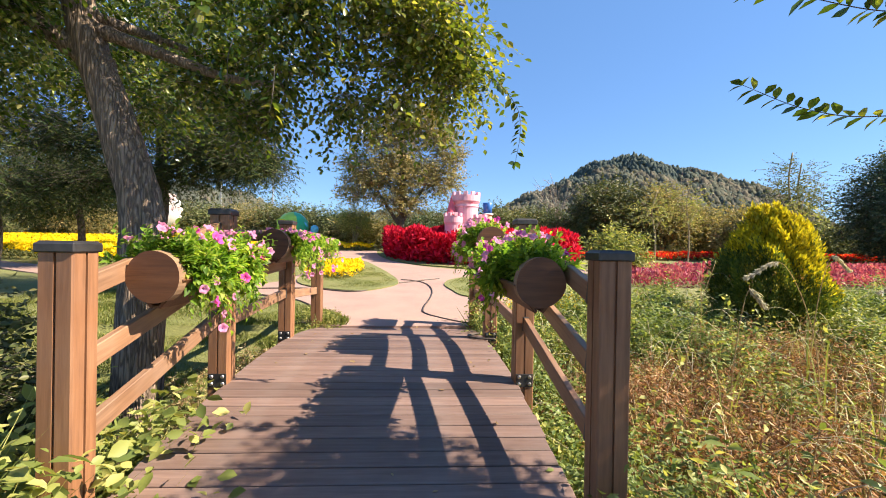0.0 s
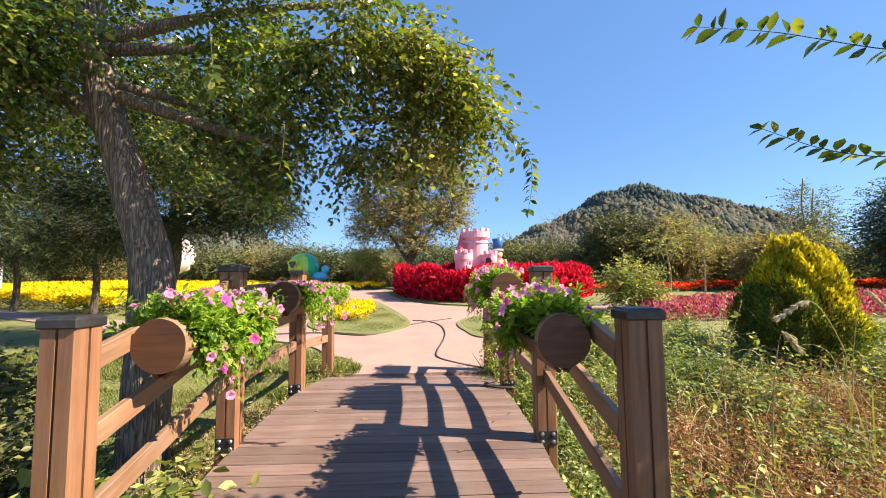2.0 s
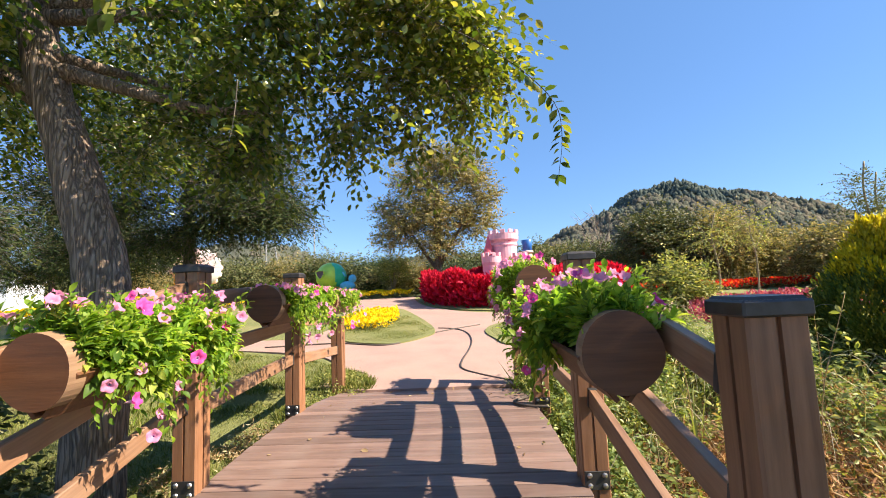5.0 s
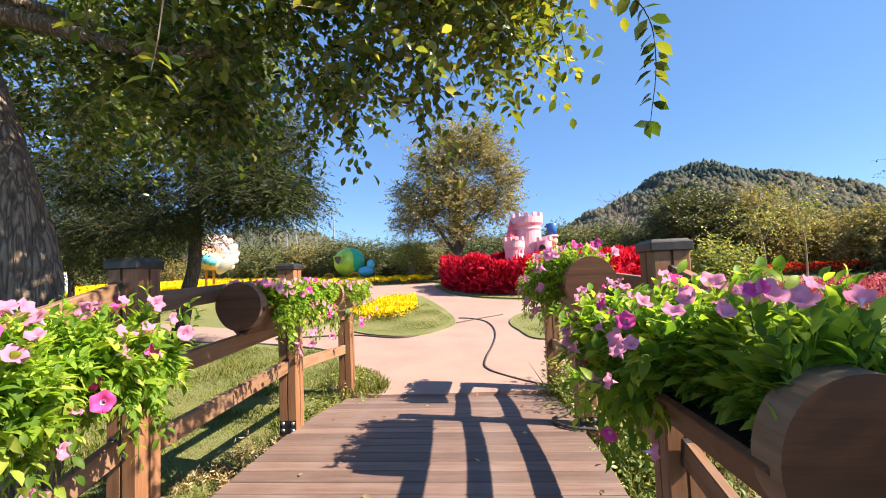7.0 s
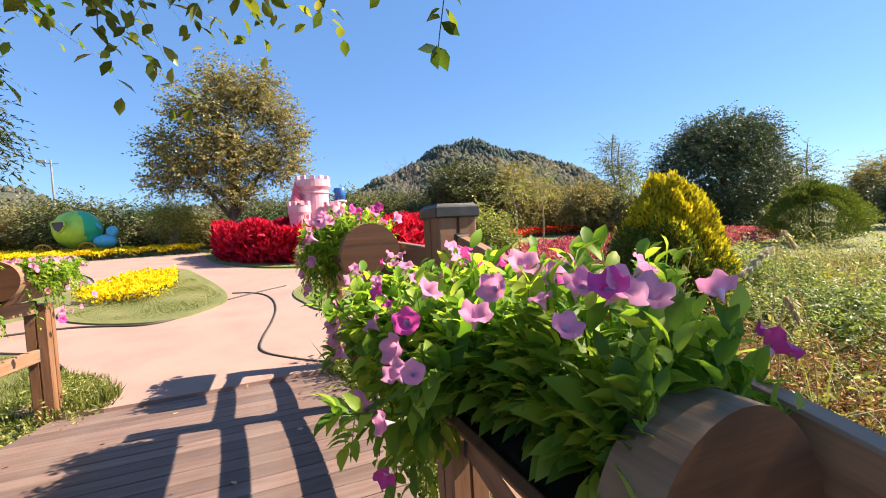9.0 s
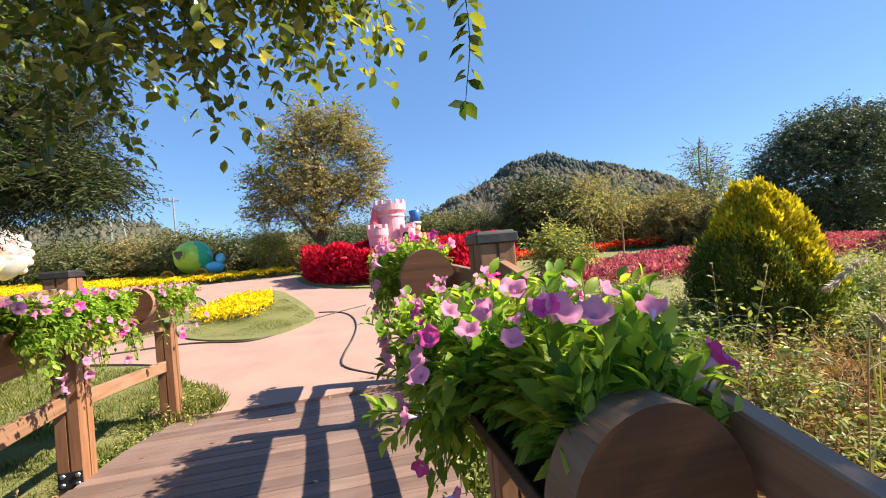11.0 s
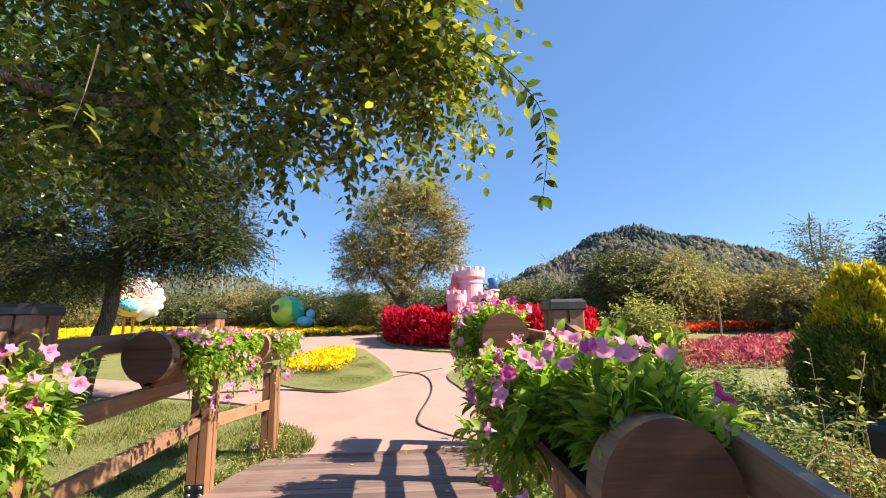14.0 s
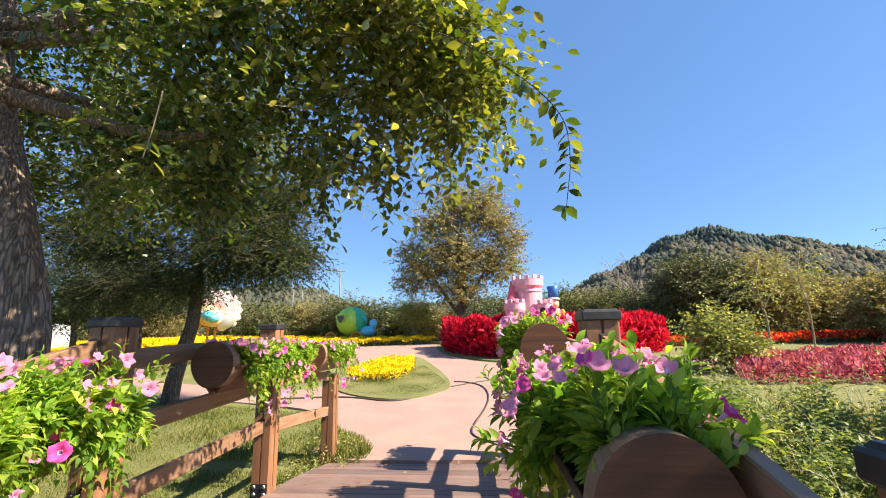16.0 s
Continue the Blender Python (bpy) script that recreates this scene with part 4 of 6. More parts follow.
def build_thuja(x, y, rx, rz, seed, golden, label):
    """Dense oval conifer of upright fronds, with gold tips where golden."""
    r = np.random.default_rng(seed)
    z = float(terrain(x, y))
    bush = tagged(new("conifer_shrub"), label, "shrub")
    bush.location = (x, y, z)
    part("trunk", tri_mesh("trunk", *rough_tube([(0, 0, -0.1), (0, 0.02, 0.5), (0.03, 0, rz * 1.4)], 0.07, 0.02, 8, 8, seed), [M_BARK2]), None, bush)
    n = 46000
    d = unit(r.normal(size=(n, 3)))
    lump = 1 + 0.12 * np.sin(d[:, 0] * 8 + seed) * np.cos(d[:, 1] * 7) + 0.1 * np.sin(d[:, 2] * 9 + d[:, 0] * 13) + 0.08 * np.sin(d[:, 0] * 21 + d[:, 1] * 17) * np.clip(d[:, 2] + 0.3, 0, 1)
    rad = (0.72 + 0.3 * r.random(n) ** 0.6) * lump
    taper = 1 - 0.42 * np.clip(d[:, 2], -0.2, 1)
    p = np.stack([d[:, 0] * rad * rx * taper, d[:, 1] * rad * rx * taper, rz * 0.98 + d[:, 2] * rad * rz], 1)
    p = p[p[:, 2] > 0.03]
    way = np.stack([p[:, 0] * 0.7, p[:, 1] * 0.7, np.full(len(p), 0.9)], 1) + r.normal(size=(len(p), 3)) * 0.3
    v, t = leaf_arrays(p, way, 0.062 * (0.6 + 0.8 * r.random(len(p))) * (1 + 0.5 * np.clip(p[:, 2] / rz - 1, 0, 1)), 0.34, 0.3, seed)
    gold = (p[:, 2] / (2 * rz) + 0.24 * p[:, 0] / rx + 0.1 * np.sin(p[:, 0] * 5 + p[:, 2] * 6) + 0.13 * r.normal(size=len(p)) > golden)
    part("foliage", tri_mesh("foliage", v, t, [M_THUJA, M_GOLD], np.repeat(gold, 2)), None, bush)
    return bush


build_thuja(5.27, 7.75, 0.76, 1.06, 25, 0.59, "rounded golden-tipped conifer shrub, dark green below")
build_thuja(18.5, 12.5, 1.5, 1.1, 26, 1.6, "low rounded green conifer shrub beside the purple bed")


# ---- background planting ----
def build_shrub(x, y, rx, rz, mat, seed, label, size=0.16, n=900, name="broadleaf_shrub", droop=0.1):
    z = float(terrain(x, y))
    return build_tree(name, label, [(x, y, z - 0.05), (x, y, z + rz * 0.6), (x + 0.1, y, z + rz * 1.3)], 0.06 + 0.02 * rx, [([(x, y, z + 0.2), (x - rx * 0.4, y, z + rz)], 0.04, 0.015), ([(x, y, z + 0.2), (x + rx * 0.4, y, z + rz)], 0.04, 0.015)],
                      [(x, y, z + rz, rx, rx * 0.8, rz, n), (x - rx * 0.4, y - 0.2, z + rz * 1.2, rx * 0.6, rx * 0.6, rz * 0.6, n // 3), (x + rx * 0.45, y - 0.2, z + rz * 0.8, rx * 0.6, rx * 0.6, rz * 0.6, n // 3)], mat, M_BARK2, size, seed, droop, 0.5, 0.35)


build_shrub(12.8, 30, 2.5, 2.6, M_OLIVE, 101, "large rounded olive-green bush behind the beds", 0.17, 2200)
gr = random.Random(5)
HEDGE = [M_BUSH, M_AUTUMN, M_BUSH, M_DARKLEAF, M_BUSH, M_AUTUMN]
for k in range(34):
    x = -48 + k * 3.1 + gr.uniform(-0.8, 0.8)
    y = 36 + gr.uniform(-1.5, 3.0) + (abs(x) > 25) * -2
    tall = 1.05 + gr.uniform(0, 0.55) + (0.2 if x > 14 else 0.1)
    kind = HEDGE[gr.randrange(6)]
    build_shrub(x, y, 2.1 + gr.uniform(0, 0.7), tall, kind, 110 + k, "dull autumn bush in the boundary thicket" if kind is M_AUTUMN else "dense green bush in the boundary thicket", 0.17, 900)
for k, (x, y, h, m) in enumerate(((16, 29, 2.5, M_AUTUMN), (19.5, 30, 1.8, M_AUTUMN), (22.5, 28, 1.5, M_BUSH), (8.5, 32, 1.6, M_BUSH), (5.5, 33, 1.7, M_BUSH), (19, 24.5, 1.6, M_AUTUMN), (33, 22, 2.4, M_AUTUMN), (37, 18, 2.2, M_AUTUMN), (31, 14, 1.6, M_DARKLEAF))):
    build_shrub(x, y, 1.7 + 0.3 * (k % 2), h, m, 160 + k, "sparse autumn-coloured shrub behind the beds" if m is M_AUTUMN else "leafy green shrub behind the beds", 0.15, 1000)


for k, (x, y, h) in enumerate(((-4.5, 4.3, 0.65), (-5.6, 5.3, 0.75), (-6.8, 4.2, 0.9), (-4.2, 2.6, 0.55), (-5.4, 3.2, 0.7), (-8.6, 5.6, 0.9))):
    build_shrub(x, y, 0.9, h, M_OLIVE, 180 + k, "dark leafy shrub in the shade beside the bridge", 0.09, 700)


build_shrub(6.4, 15.6, 0.8, 0.85, M_WEED, 190, "pale green leafy bush at the edge of the purple bed", 0.11, 420)
for k, (x, y, h) in enumerate(((8.8, 17.5, 3.3), (11.5, 19.5, 3.8), (15.5, 18.0, 3.4))):
    z = float(gz(y))
    build_tree("sapling_tree", "thin sapling with a few yellowing leaves", [(x, y, z - 0.05), (x + 0.05, y, z + h * 0.4), (x - 0.1, y, z + h * 0.75), (x + 0.1, y, z + h)], 0.035,
               [([(x, y, z + h * 0.5), (x + 0.4, y, z + h * 0.7), (x + 0.6, y, z + h * 0.72)], 0.015, 0.005), ([(x - 0.05, y, z + h * 0.6), (x - 0.4, y, z + h * 0.82), (x - 0.6, y, z + h * 0.86)], 0.015, 0.005)],
               [(x, y, z + h * 0.75, 0.7, 0.6, h * 0.28, 60)], M_WEED, M_DRYWOOD, 0.1, 195 + k, 0.2, 0.5, 0.2)


def build_vase_shrub(x, y, h, seed):
    """Many bare stems fanning out of one root, with fine foliage above."""
    r = np.random.default_rng(seed)
    z = float(gz(y))
    bush = tagged(new("vase_shrub"), "multi-stemmed shrub with bare stems fanning upward", "shrub")
    bush.location = (x, y, z)
    for k in range(16):
        a, s = r.random() * 6.28, 0.25 + 0.75 * r.random()
        part("stem", tri_mesh("stem", *rough_tube([(0, 0, 0), (0.35 * s * math.cos(a), 0.3 * s * math.sin(a), h * 0.4), (1.1 * s * math.cos(a), 0.9 * s * math.sin(a), h * 0.92)], 0.035, 0.01, 8, 5, k), [M_DRYWOOD]), None, bush)
    v, t, sv, stt = blob_leaves([(0, 0, h * 0.72, 1.25, 1.0, h * 0.28, 600)], 0.12, seed, 0.0, 0.4, 0.3)
    part("foliage", tri_mesh("foliage", v, t, [M_WEED]), None, bush)


def build_bare_tree(x, y, h, seed):
    """A leafless tree: stems that fork into fine twigs."""
    r = np.random.default_rng(seed)
    z = float(gz(y))
    tree = tagged(new("bare_tree"), "small leafless grey-brown tree in the thicket", "tree")
    tree.location = (x, y, z)
    part("trunk", tri_mesh("trunk", *rough_tube([(0, 0, -0.1), (0.05, 0, h * 0.3), (0, 0, h * 0.55)], 0.1, 0.05, 8, 8, seed), [M_TWIG]), None, tree)
    for k in range(12):
        a, s, z0 = r.random() * 6.28, 0.4 + 0.6 * r.random(), h * (0.2 + 0.3 * r.random())
        c = curve_points([(0, 0, z0), (0.7 * s * math.cos(a), 0.6 * s * math.sin(a), z0 + h * 0.2), (1.7 * s * math.cos(a), 1.5 * s * math.sin(a), h * (0.7 + 0.3 * r.random()))], 10)
        items = [tube_arrays(c, np.linspace(0.04, 0.012, len(c)), 5)]
        for q in range(9):
            b = c[r.integers(3, len(c))]
            d = unit(np.array([math.cos(a), math.sin(a), 1.2]) + r.normal(size=3) * 0.6) * (0.5 + 0.8 * r.random())
            items.append(tube_arrays([b, b + d * 0.5 + r.normal(size=3) * 0.05, b + d], [0.014, 0.01, 0.005], 4))
        part("limb", tri_mesh("limb", *join_arrays(items), [M_TWIG]), None, tree)


M_TWIG = plain("grey_twigs", (0.3, 0.25, 0.2), 0.85, 0, 20)
for k, (x, y, h) in enumerate(((10.2, 33.5, 5.6), (13.6, 34, 5.2), (18.6, 31, 5.6))):
    build_bare_tree(x, y, h, 520 + k)
for k, (x, y, h) in enumerate(((20.8, 24.5, 6.4), (22.4, 25.6, 6.0), (35, 21, 5.5))):
    z = float(gz(y))
    build_tree("airy_tree", "thin airy tree with sparse pale leaves", [(x, y, z - 0.05), (x + 0.1, y, z + h * 0.4), (x - 0.1, y, z + h * 0.75), (x + 0.1, y, z + h)], 0.07,
               [([(x, y, z + h * 0.35), (x + 0.7, y, z + h * 0.6), (x + 1.2, y, z + h * 0.8)], 0.03, 0.008), ([(x, y, z + h * 0.4), (x - 0.7, y, z + h * 0.65), (x - 1.1, y, z + h * 0.85)], 0.03, 0.008)],
               [(x, y, z + h * 0.7, 1.5, 1.1, h * 0.3, 170), (x + 0.7, y, z + h * 0.5, 0.9, 0.8, h * 0.2, 90)], M_BUSH, M_DRYWOOD, 0.12, 530 + k, 0.0, 0.5, 0.2)


build_vase_shrub(-5.15, 31.5, 2.9, 171)


# ---- hills ----
def build_hill(name, cx, cy, rx, ry, h, seed, n, label):
    r = np.random.default_rng(seed)
    gx, gy = np.linspace(-1.25, 1.25, 60), np.linspace(-1.25, 1.25, 40)
    X, Y = np.meshgrid(gx, gy)

    def height(X, Y):
        q = np.sqrt(X ** 2 + Y ** 2)
        return h * np.clip(np.cos(np.clip(q, 0, 1.25) * math.pi / 2.5), 0, 1) ** 0.9 * (1 + 0.06 * np.sin(X * 7 + seed) + 0.045 * np.sin(X * 15 + Y * 9) + 0.025 * np.sin(X * 31 + seed * 2)) - 1
    v = np.stack([cx + X * rx, cy + Y * ry, height(X, Y)], -1).reshape(-1, 3)
    f = [(j * 60 + i, j * 60 + i + 1, (j + 1) * 60 + i + 1, (j + 1) * 60 + i) for j in range(39) for i in range(59)]
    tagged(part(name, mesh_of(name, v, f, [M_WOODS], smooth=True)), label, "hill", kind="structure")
    x, y = r.uniform(-1.15, 1.15, n), r.uniform(-1.15, 0.35, n)
    z = height(x, y)
    base = np.stack([cx + x * rx, cy + y * ry, z], 1)[z > 0.5]
    m, ring, rows = len(base), 9, 4
    pine = (base[:, 2] > h * (0.8 + 0.1 * np.sin(base[:, 0] * 0.13))) | (r.random(m) < 0.08)
    wide = np.where(pine, 0.8 + 0.9 * r.random(m), 0.9 + 1.6 * r.random(m) ** 2)
    tall = wide * np.where(pine, 1.2 + 0.8 * r.random(m), 1.0 + 0.5 * r.random(m))
    ang = np.linspace(0, 2 * math.pi, ring, endpoint=False)
    pts = []
    for k in range(rows):
        up = k / (rows - 1)
        rad = wide[:, None] * math.cos(up * 1.3) * (0.75 + 0.5 * r.random((m, ring)))
        lift = tall[:, None] * (up + 0.16 * r.normal(size=(m, ring)) * (k > 0)) - 0.4
        pts.append(base[:, None, :] + np.stack([rad * np.cos(ang), rad * np.sin(ang), lift], -1))
    pts = np.stack(pts, 1).reshape(-1, 3)
    one = []
    for k in range(rows - 1):
        for q in range(ring):
            a, b = k * ring + q, k * ring + (q + 1) % ring
            one += [(a, b, b + ring), (a, b + ring, a + ring)]
    one += [((rows - 1) * ring, (rows - 1) * ring + q, (rows - 1) * ring + q + 1) for q in range(1, ring - 1)]
    tris = (np.arange(m)[:, None, None] * ring * rows + np.array(one)[None]).reshape(-1, 3)
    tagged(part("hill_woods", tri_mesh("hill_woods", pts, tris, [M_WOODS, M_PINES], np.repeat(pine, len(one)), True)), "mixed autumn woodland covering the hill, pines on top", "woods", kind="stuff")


build_hill("hill_east", 138, 262, 98, 70, 54.0, 3, 11000, "rounded wooded hill beyond the garden")
build_hill("hill_west", -190, 320, 120, 70, 44, 5, 2200, "wooded hillside far off behind the trees")
build_hill("hill_far", -20, 420, 190, 60, 34, 8, 1200, "low wooded ridge on the horizon")


# ---- flower beds ----
def bed(name, label, outline_fn, n, height, mat, size, seed, up=1.0, width=0.4, under=None):
    r = np.random.default_rng(seed)
    xy = outline_fn(r, n)
    g = gz(xy[:, 1])
    h = height(xy, r)
    top = np.column_stack([xy, g + h])
    d = np.column_stack([r.normal(size=(n, 2)) * 0.5, np.full(n, up)])
    v, t = leaf_arrays(top - unit(d) * size * 0.5, d, size * (0.7 + 0.6 * r.random(n)), width, 0.3, seed)
    idx = np.zeros(len(t))
    m = n // 2
    p2 = np.column_stack([xy[:m], g[:m] + h[:m] * r.random(m) * 0.85])
    d2 = np.column_stack([r.normal(size=(m, 2)), np.full(m, 0.6)])
    v2, t2 = leaf_arrays(p2, d2, size * 1.2, 0.4, 0.3, seed + 1)
    vv, tt = join_arrays([(v, t), (v2, t2)])
    return tagged(part(name, tri_mesh(name, vv, tt, [mat, under or M_BUSH], np.concatenate([idx, np.ones(len(t2))]))), label, "flower bed", kind="stuff")


def in_poly(poly):
    P = np.array(poly)

    def fn(r, n):
        out = []
        lo, hi = P.min(0), P.max(0)
        while sum(len(o) for o in out) < n:
            q = lo + (hi - lo) * r.random((n * 2, 2))
            c = np.zeros(len(q), dtype=bool)
            j = len(P) - 1
            for i in range(len(P)):
                a, b = P[i], P[j]
                with np.errstate(divide="ignore", invalid="ignore"):
                    c ^= ((a[1] > q[:, 1]) != (b[1] > q[:, 1])) & (q[:, 0] < (b[0] - a[0]) * (q[:, 1] - a[1]) / (b[1] - a[1]) + a[0])
                j = i
            out.append(q[c])
        return np.concatenate(out)[:n]
    return fn


bed("red_flower_bed", "tall crimson plume flowers massed in a round bed", in_poly([(-2.7, 26.5), (-2.1, 23), (-0.9, 20.3), (1.3, 19.0), (4.5, 19.2), (7.2, 21.2), (7.7, 25), (3, 28), (-1, 28.5)]), 20000,
    lambda p, r: 1.42 + 0.25 * np.sin(p[:, 0] * 2.2) * np.cos(p[:, 1] * 1.7) - 0.9 * r.random(len(p)) ** 3, M_RED, 0.3, 31, 1.0, 0.3, M_RED)
bed("yellow_flower_bed", "low mound of bright yellow chrysanthemums on the lawn island", in_poly([(-4.2, 14.6), (-3.5, 13.9), (-2.7, 13.9), (-2.4, 15.6), (-2.9, 18.5), (-4.0, 18.5)]), 3500, lambda p, r: 0.32 + 0.06 * np.sin(p[:, 0] * 9) * np.cos(p[:, 1] * 8) - 0.2 * r.random(len(p)) ** 3, M_YELLOW, 0.07, 32, 1, 0.9)
bed("yellow_border", "long border of bright yellow chrysanthemums beyond the path", in_poly([(-3.7, 29.5), (-6, 29.0), (-10, 27.8), (-13, 26.4), (-13, 22.7), (-12.1, 18.6), (-11.8, 16.5), (-18, 19.7), (-27, 22), (-40, 24), (-40, 37), (-20, 36), (-13, 33), (-10.5, 31.0), (-3.7, 31.3)]), 60000, lambda p, r: 0.47 + 0.14 * np.clip((-p[:, 0] - 8) / 10, 0, 1) + 0.06 * np.sin(p[:, 0] * 5) - 0.2 * r.random(len(p)) ** 3, M_YELLOW, 0.13, 33, 1, 0.9)
bed("purple_flower_bed", "low bed of dusty crimson-purple flowers", in_poly([(5.5, 13.2), (9, 13.0), (16, 13.5), (22, 15), (22, 19), (12, 18.3), (7, 16.3)]), 14000, lambda p, r: 0.42 + 0.06 * np.sin(p[:, 0] * 4) - 0.25 * r.random(len(p)) ** 2, M_PURPLE, 0.13, 34, 1, 0.5, M_PURPLE)
bed("scarlet_border", "long border of scarlet flowers beyond the path", in_poly([(8, 23.5), (13, 24.6), (20, 25), (28, 24), (28, 27), (18, 27.5), (8, 26)]), 12000, lambda p, r: 0.4 + 0.05 * np.sin(p[:, 0] * 4) - 0.2 * r.random(len(p)) ** 2, M_SCARLET, 0.15, 35, 1, 0.6)


# ---- weeds and grass ----
def weed_mass(name, label, poly, n, heights, mat, size, seed, width=0.4, stems=0, stem_mat=None, lean=0.35, broad=False, clear=None):
    """A tangle of leaves on thin stems, thicker in clumps."""
    r = np.random.default_rng(seed)
    stalks = max(1, n // 14)
    xy = in_poly(poly)(r, stalks)
    clump = 0.5 + 0.3 * np.sin(xy[:, 0] * 1.7 + seed) * np.cos(xy[:, 1] * 1.4 + seed * 0.7) + 0.25 * np.sin(xy[:, 0] * 5.3 + seed * 2) * np.cos(xy[:, 1] * 4.1)
    keep = clump + 0.25 * r.random(stalks) > 0.24
    xy, clump = xy[keep], clump[keep]
    stalks = len(xy)
    h = heights[0] + (heights[1] - heights[0]) * np.clip(clump * (0.5 + 0.7 * r.random(stalks)), 0, 1.2)
    z = terrain(xy[:, 0], xy[:, 1])
    bend = r.normal(size=(stalks, 2)) * lean
    k = np.repeat(np.arange(stalks), 14)
    f = 0.15 + 0.9 * r.random(len(k)) ** 0.7
    p = np.column_stack([xy[k] + bend[k] * (h[k] * f ** 2)[:, None], z[k] + h[k] * f])
    p += r.normal(size=p.shape) * 0.025
    d = np.column_stack([r.normal(size=(len(k), 2)), 0.25 + 0.5 * r.normal(size=len(k))])
    s = size * (0.5 + 0.9 * r.random(len(k)))
    v, t = ovate_arrays(p, d, s, width, seed) if broad else leaf_arrays(p, d, s, width, 0.3, seed)
    a = np.column_stack([xy, z - 0.02])
    b = np.column_stack([xy + bend * h[:, None], z + h * 1.05])
    c = np.column_stack([xy + bend * (h * 0.25)[:, None], z + h * 0.5])
    o = np.array([0.0035, 0.0015, 0])
    sv = np.stack([a - o, a + o, c - o, c + o, b], 1).reshape(-1, 3)
    q = np.arange(stalks)[:, None] * 5
    stt = np.concatenate([q + np.array([[0, 1, 3]]), q + np.array([[0, 3, 2]]), q + np.array([[2, 3, 4]])], 1).reshape(-1, 3)
    vv, tt = join_arrays([(v, t), (sv, stt)])
    return tagged(part(name, tri_mesh(name, vv, tt, [mat, stem_mat or mat], np.concatenate([np.zeros(len(t)), np.ones(len(stt))]))), label, "weeds", kind="stuff")


def grass(name, label, poly, n, h, mat, seed, width=0.09, zfn=None):
    r = np.random.default_rng(seed)
    xy = in_poly(poly)(r, n)
    z = (zfn or terrain)(xy[:, 0], xy[:, 1])
    d = np.column_stack([r.normal(size=(n, 2)) * 0.45, np.ones(n)])
    s = h * (0.4 + 0.9 * r.random(n)) * (0.75 + 0.35 * np.sin(xy[:, 0] * 3.1 + seed) * np.cos(xy[:, 1] * 2.7))
    v, t = leaf_arrays(np.column_stack([xy, z - 0.01]), d, s, width, max(0.05, width), seed)
    return tagged(part(name, tri_mesh(name, v, t, [mat])), label, "grass", kind="stuff")


BANK_R = [(0.62, 0.2), (2.5, 0.4), (6, 2), (11, 5), (14, 9), (12, 10.8), (9.2, 10.0), (7.6, 9.3), (6.0, 9.4), (4.5, 10.2), (2.2, 9.6), (1.2, 8.4), (0.62, 7.9)]
weed_mass("bank_weeds", "tangled green and yellowing weeds on the stream bank", BANK_R, 28000, (0.08, 0.95), M_WEED, 0.05, 201)
weed_mass("dry_weeds", "dry brown weed stems matted on the stream bank", [(0.8, 1.2), (3, 1.6), (5.5, 3.5), (6.5, 6), (4.2, 6.6), (2, 6.2), (0.8, 5.5)], 60000, (0.1, 0.8), M_BROWN, 0.06, 202, 0.22, lean=0.6)
weed_mass("low_shrubs", "broad-leaved weeds among the bank growth", BANK_R, 12000, (0.2, 1.15), M_WEED, 0.075, 203, 0.45, broad=True)
grass("bank_grass", "long pale grass blades leaning over the bank", BANK_R, 11000, 0.55, M_DRY, 204, 0.018)
grass("bank_green_grass", "long green grass blades over the bank", BANK_R, 9000, 0.5, M_GRASS, 215, 0.02)


def tangle(name, label, poly, n, h, mat, seed):
    """Arched dry stalks lying over one another."""
    r = np.random.default_rng(seed)
    xy = in_poly(poly)(r, n)
    items = []
    for x, y in xy:
        a, L, hh = r.random() * 6.28, 0.4 + 0.7 * r.random(), h * (0.4 + 0.8 * r.random())
        z = float(terrain(x, y))
        c = curve_points([(x, y, z), (x + 0.25 * L * math.cos(a), y + 0.25 * L * math.sin(a), z + hh * 0.8), (x + 0.7 * L * math.cos(a), y + 0.7 * L * math.sin(a), z + hh), (x + L * math.cos(a), y + L * math.sin(a), z + hh * (0.5 + 0.4 * r.random()))], 9)
        items.append(tube_arrays(c, np.linspace(0.0035, 0.0015, len(c)), 3))
    return tagged(part(name, tri_mesh(name, *join_arrays(items), [mat])), label, "weeds", kind="stuff")


tangle("straw_tangle", "arched straw-coloured stalks over the bank weeds", BANK_R, 600, 0.8, M_PLUME, 216)
grass("edge_grass", "long grass growing up between deck and railing", [(0.42, 1.5), (0.7, 1.5), (0.7, 7.9), (0.42, 7.9)], 3000, 0.55, M_GRASS, 205, 0.02)
weed_mass("edge_weeds", "leafy weeds pushing through beneath the railing", [(0.34, 1.5), (0.75, 1.5), (0.75, 8.2), (0.34, 8.2)], 5000, (0.3, 0.75), M_WEED, 0.06, 206)
BANK_L = [(-2.35, 0.3), (-2.35, 5.6), (-4, 5.9), (-8, 6.2), (-10, 5), (-8, 1), (-4, -0.5)]
weed_mass("bank_shade_plants", "low leafy ground cover in the shade of the tree", BANK_L, 36000, (0.1, 0.5), M_BUSH, 0.06, 207)
weed_mass("bank_litter", "dry brown stems and leaf litter below the railing", [(-2.25, 3.5), (-2.25, 7.0), (-2.9, 6.8), (-4, 5), (-3.4, 3.5)], 11000, (0.03, 0.3), M_DRY, 0.05, 208, 0.3, lean=0.6)
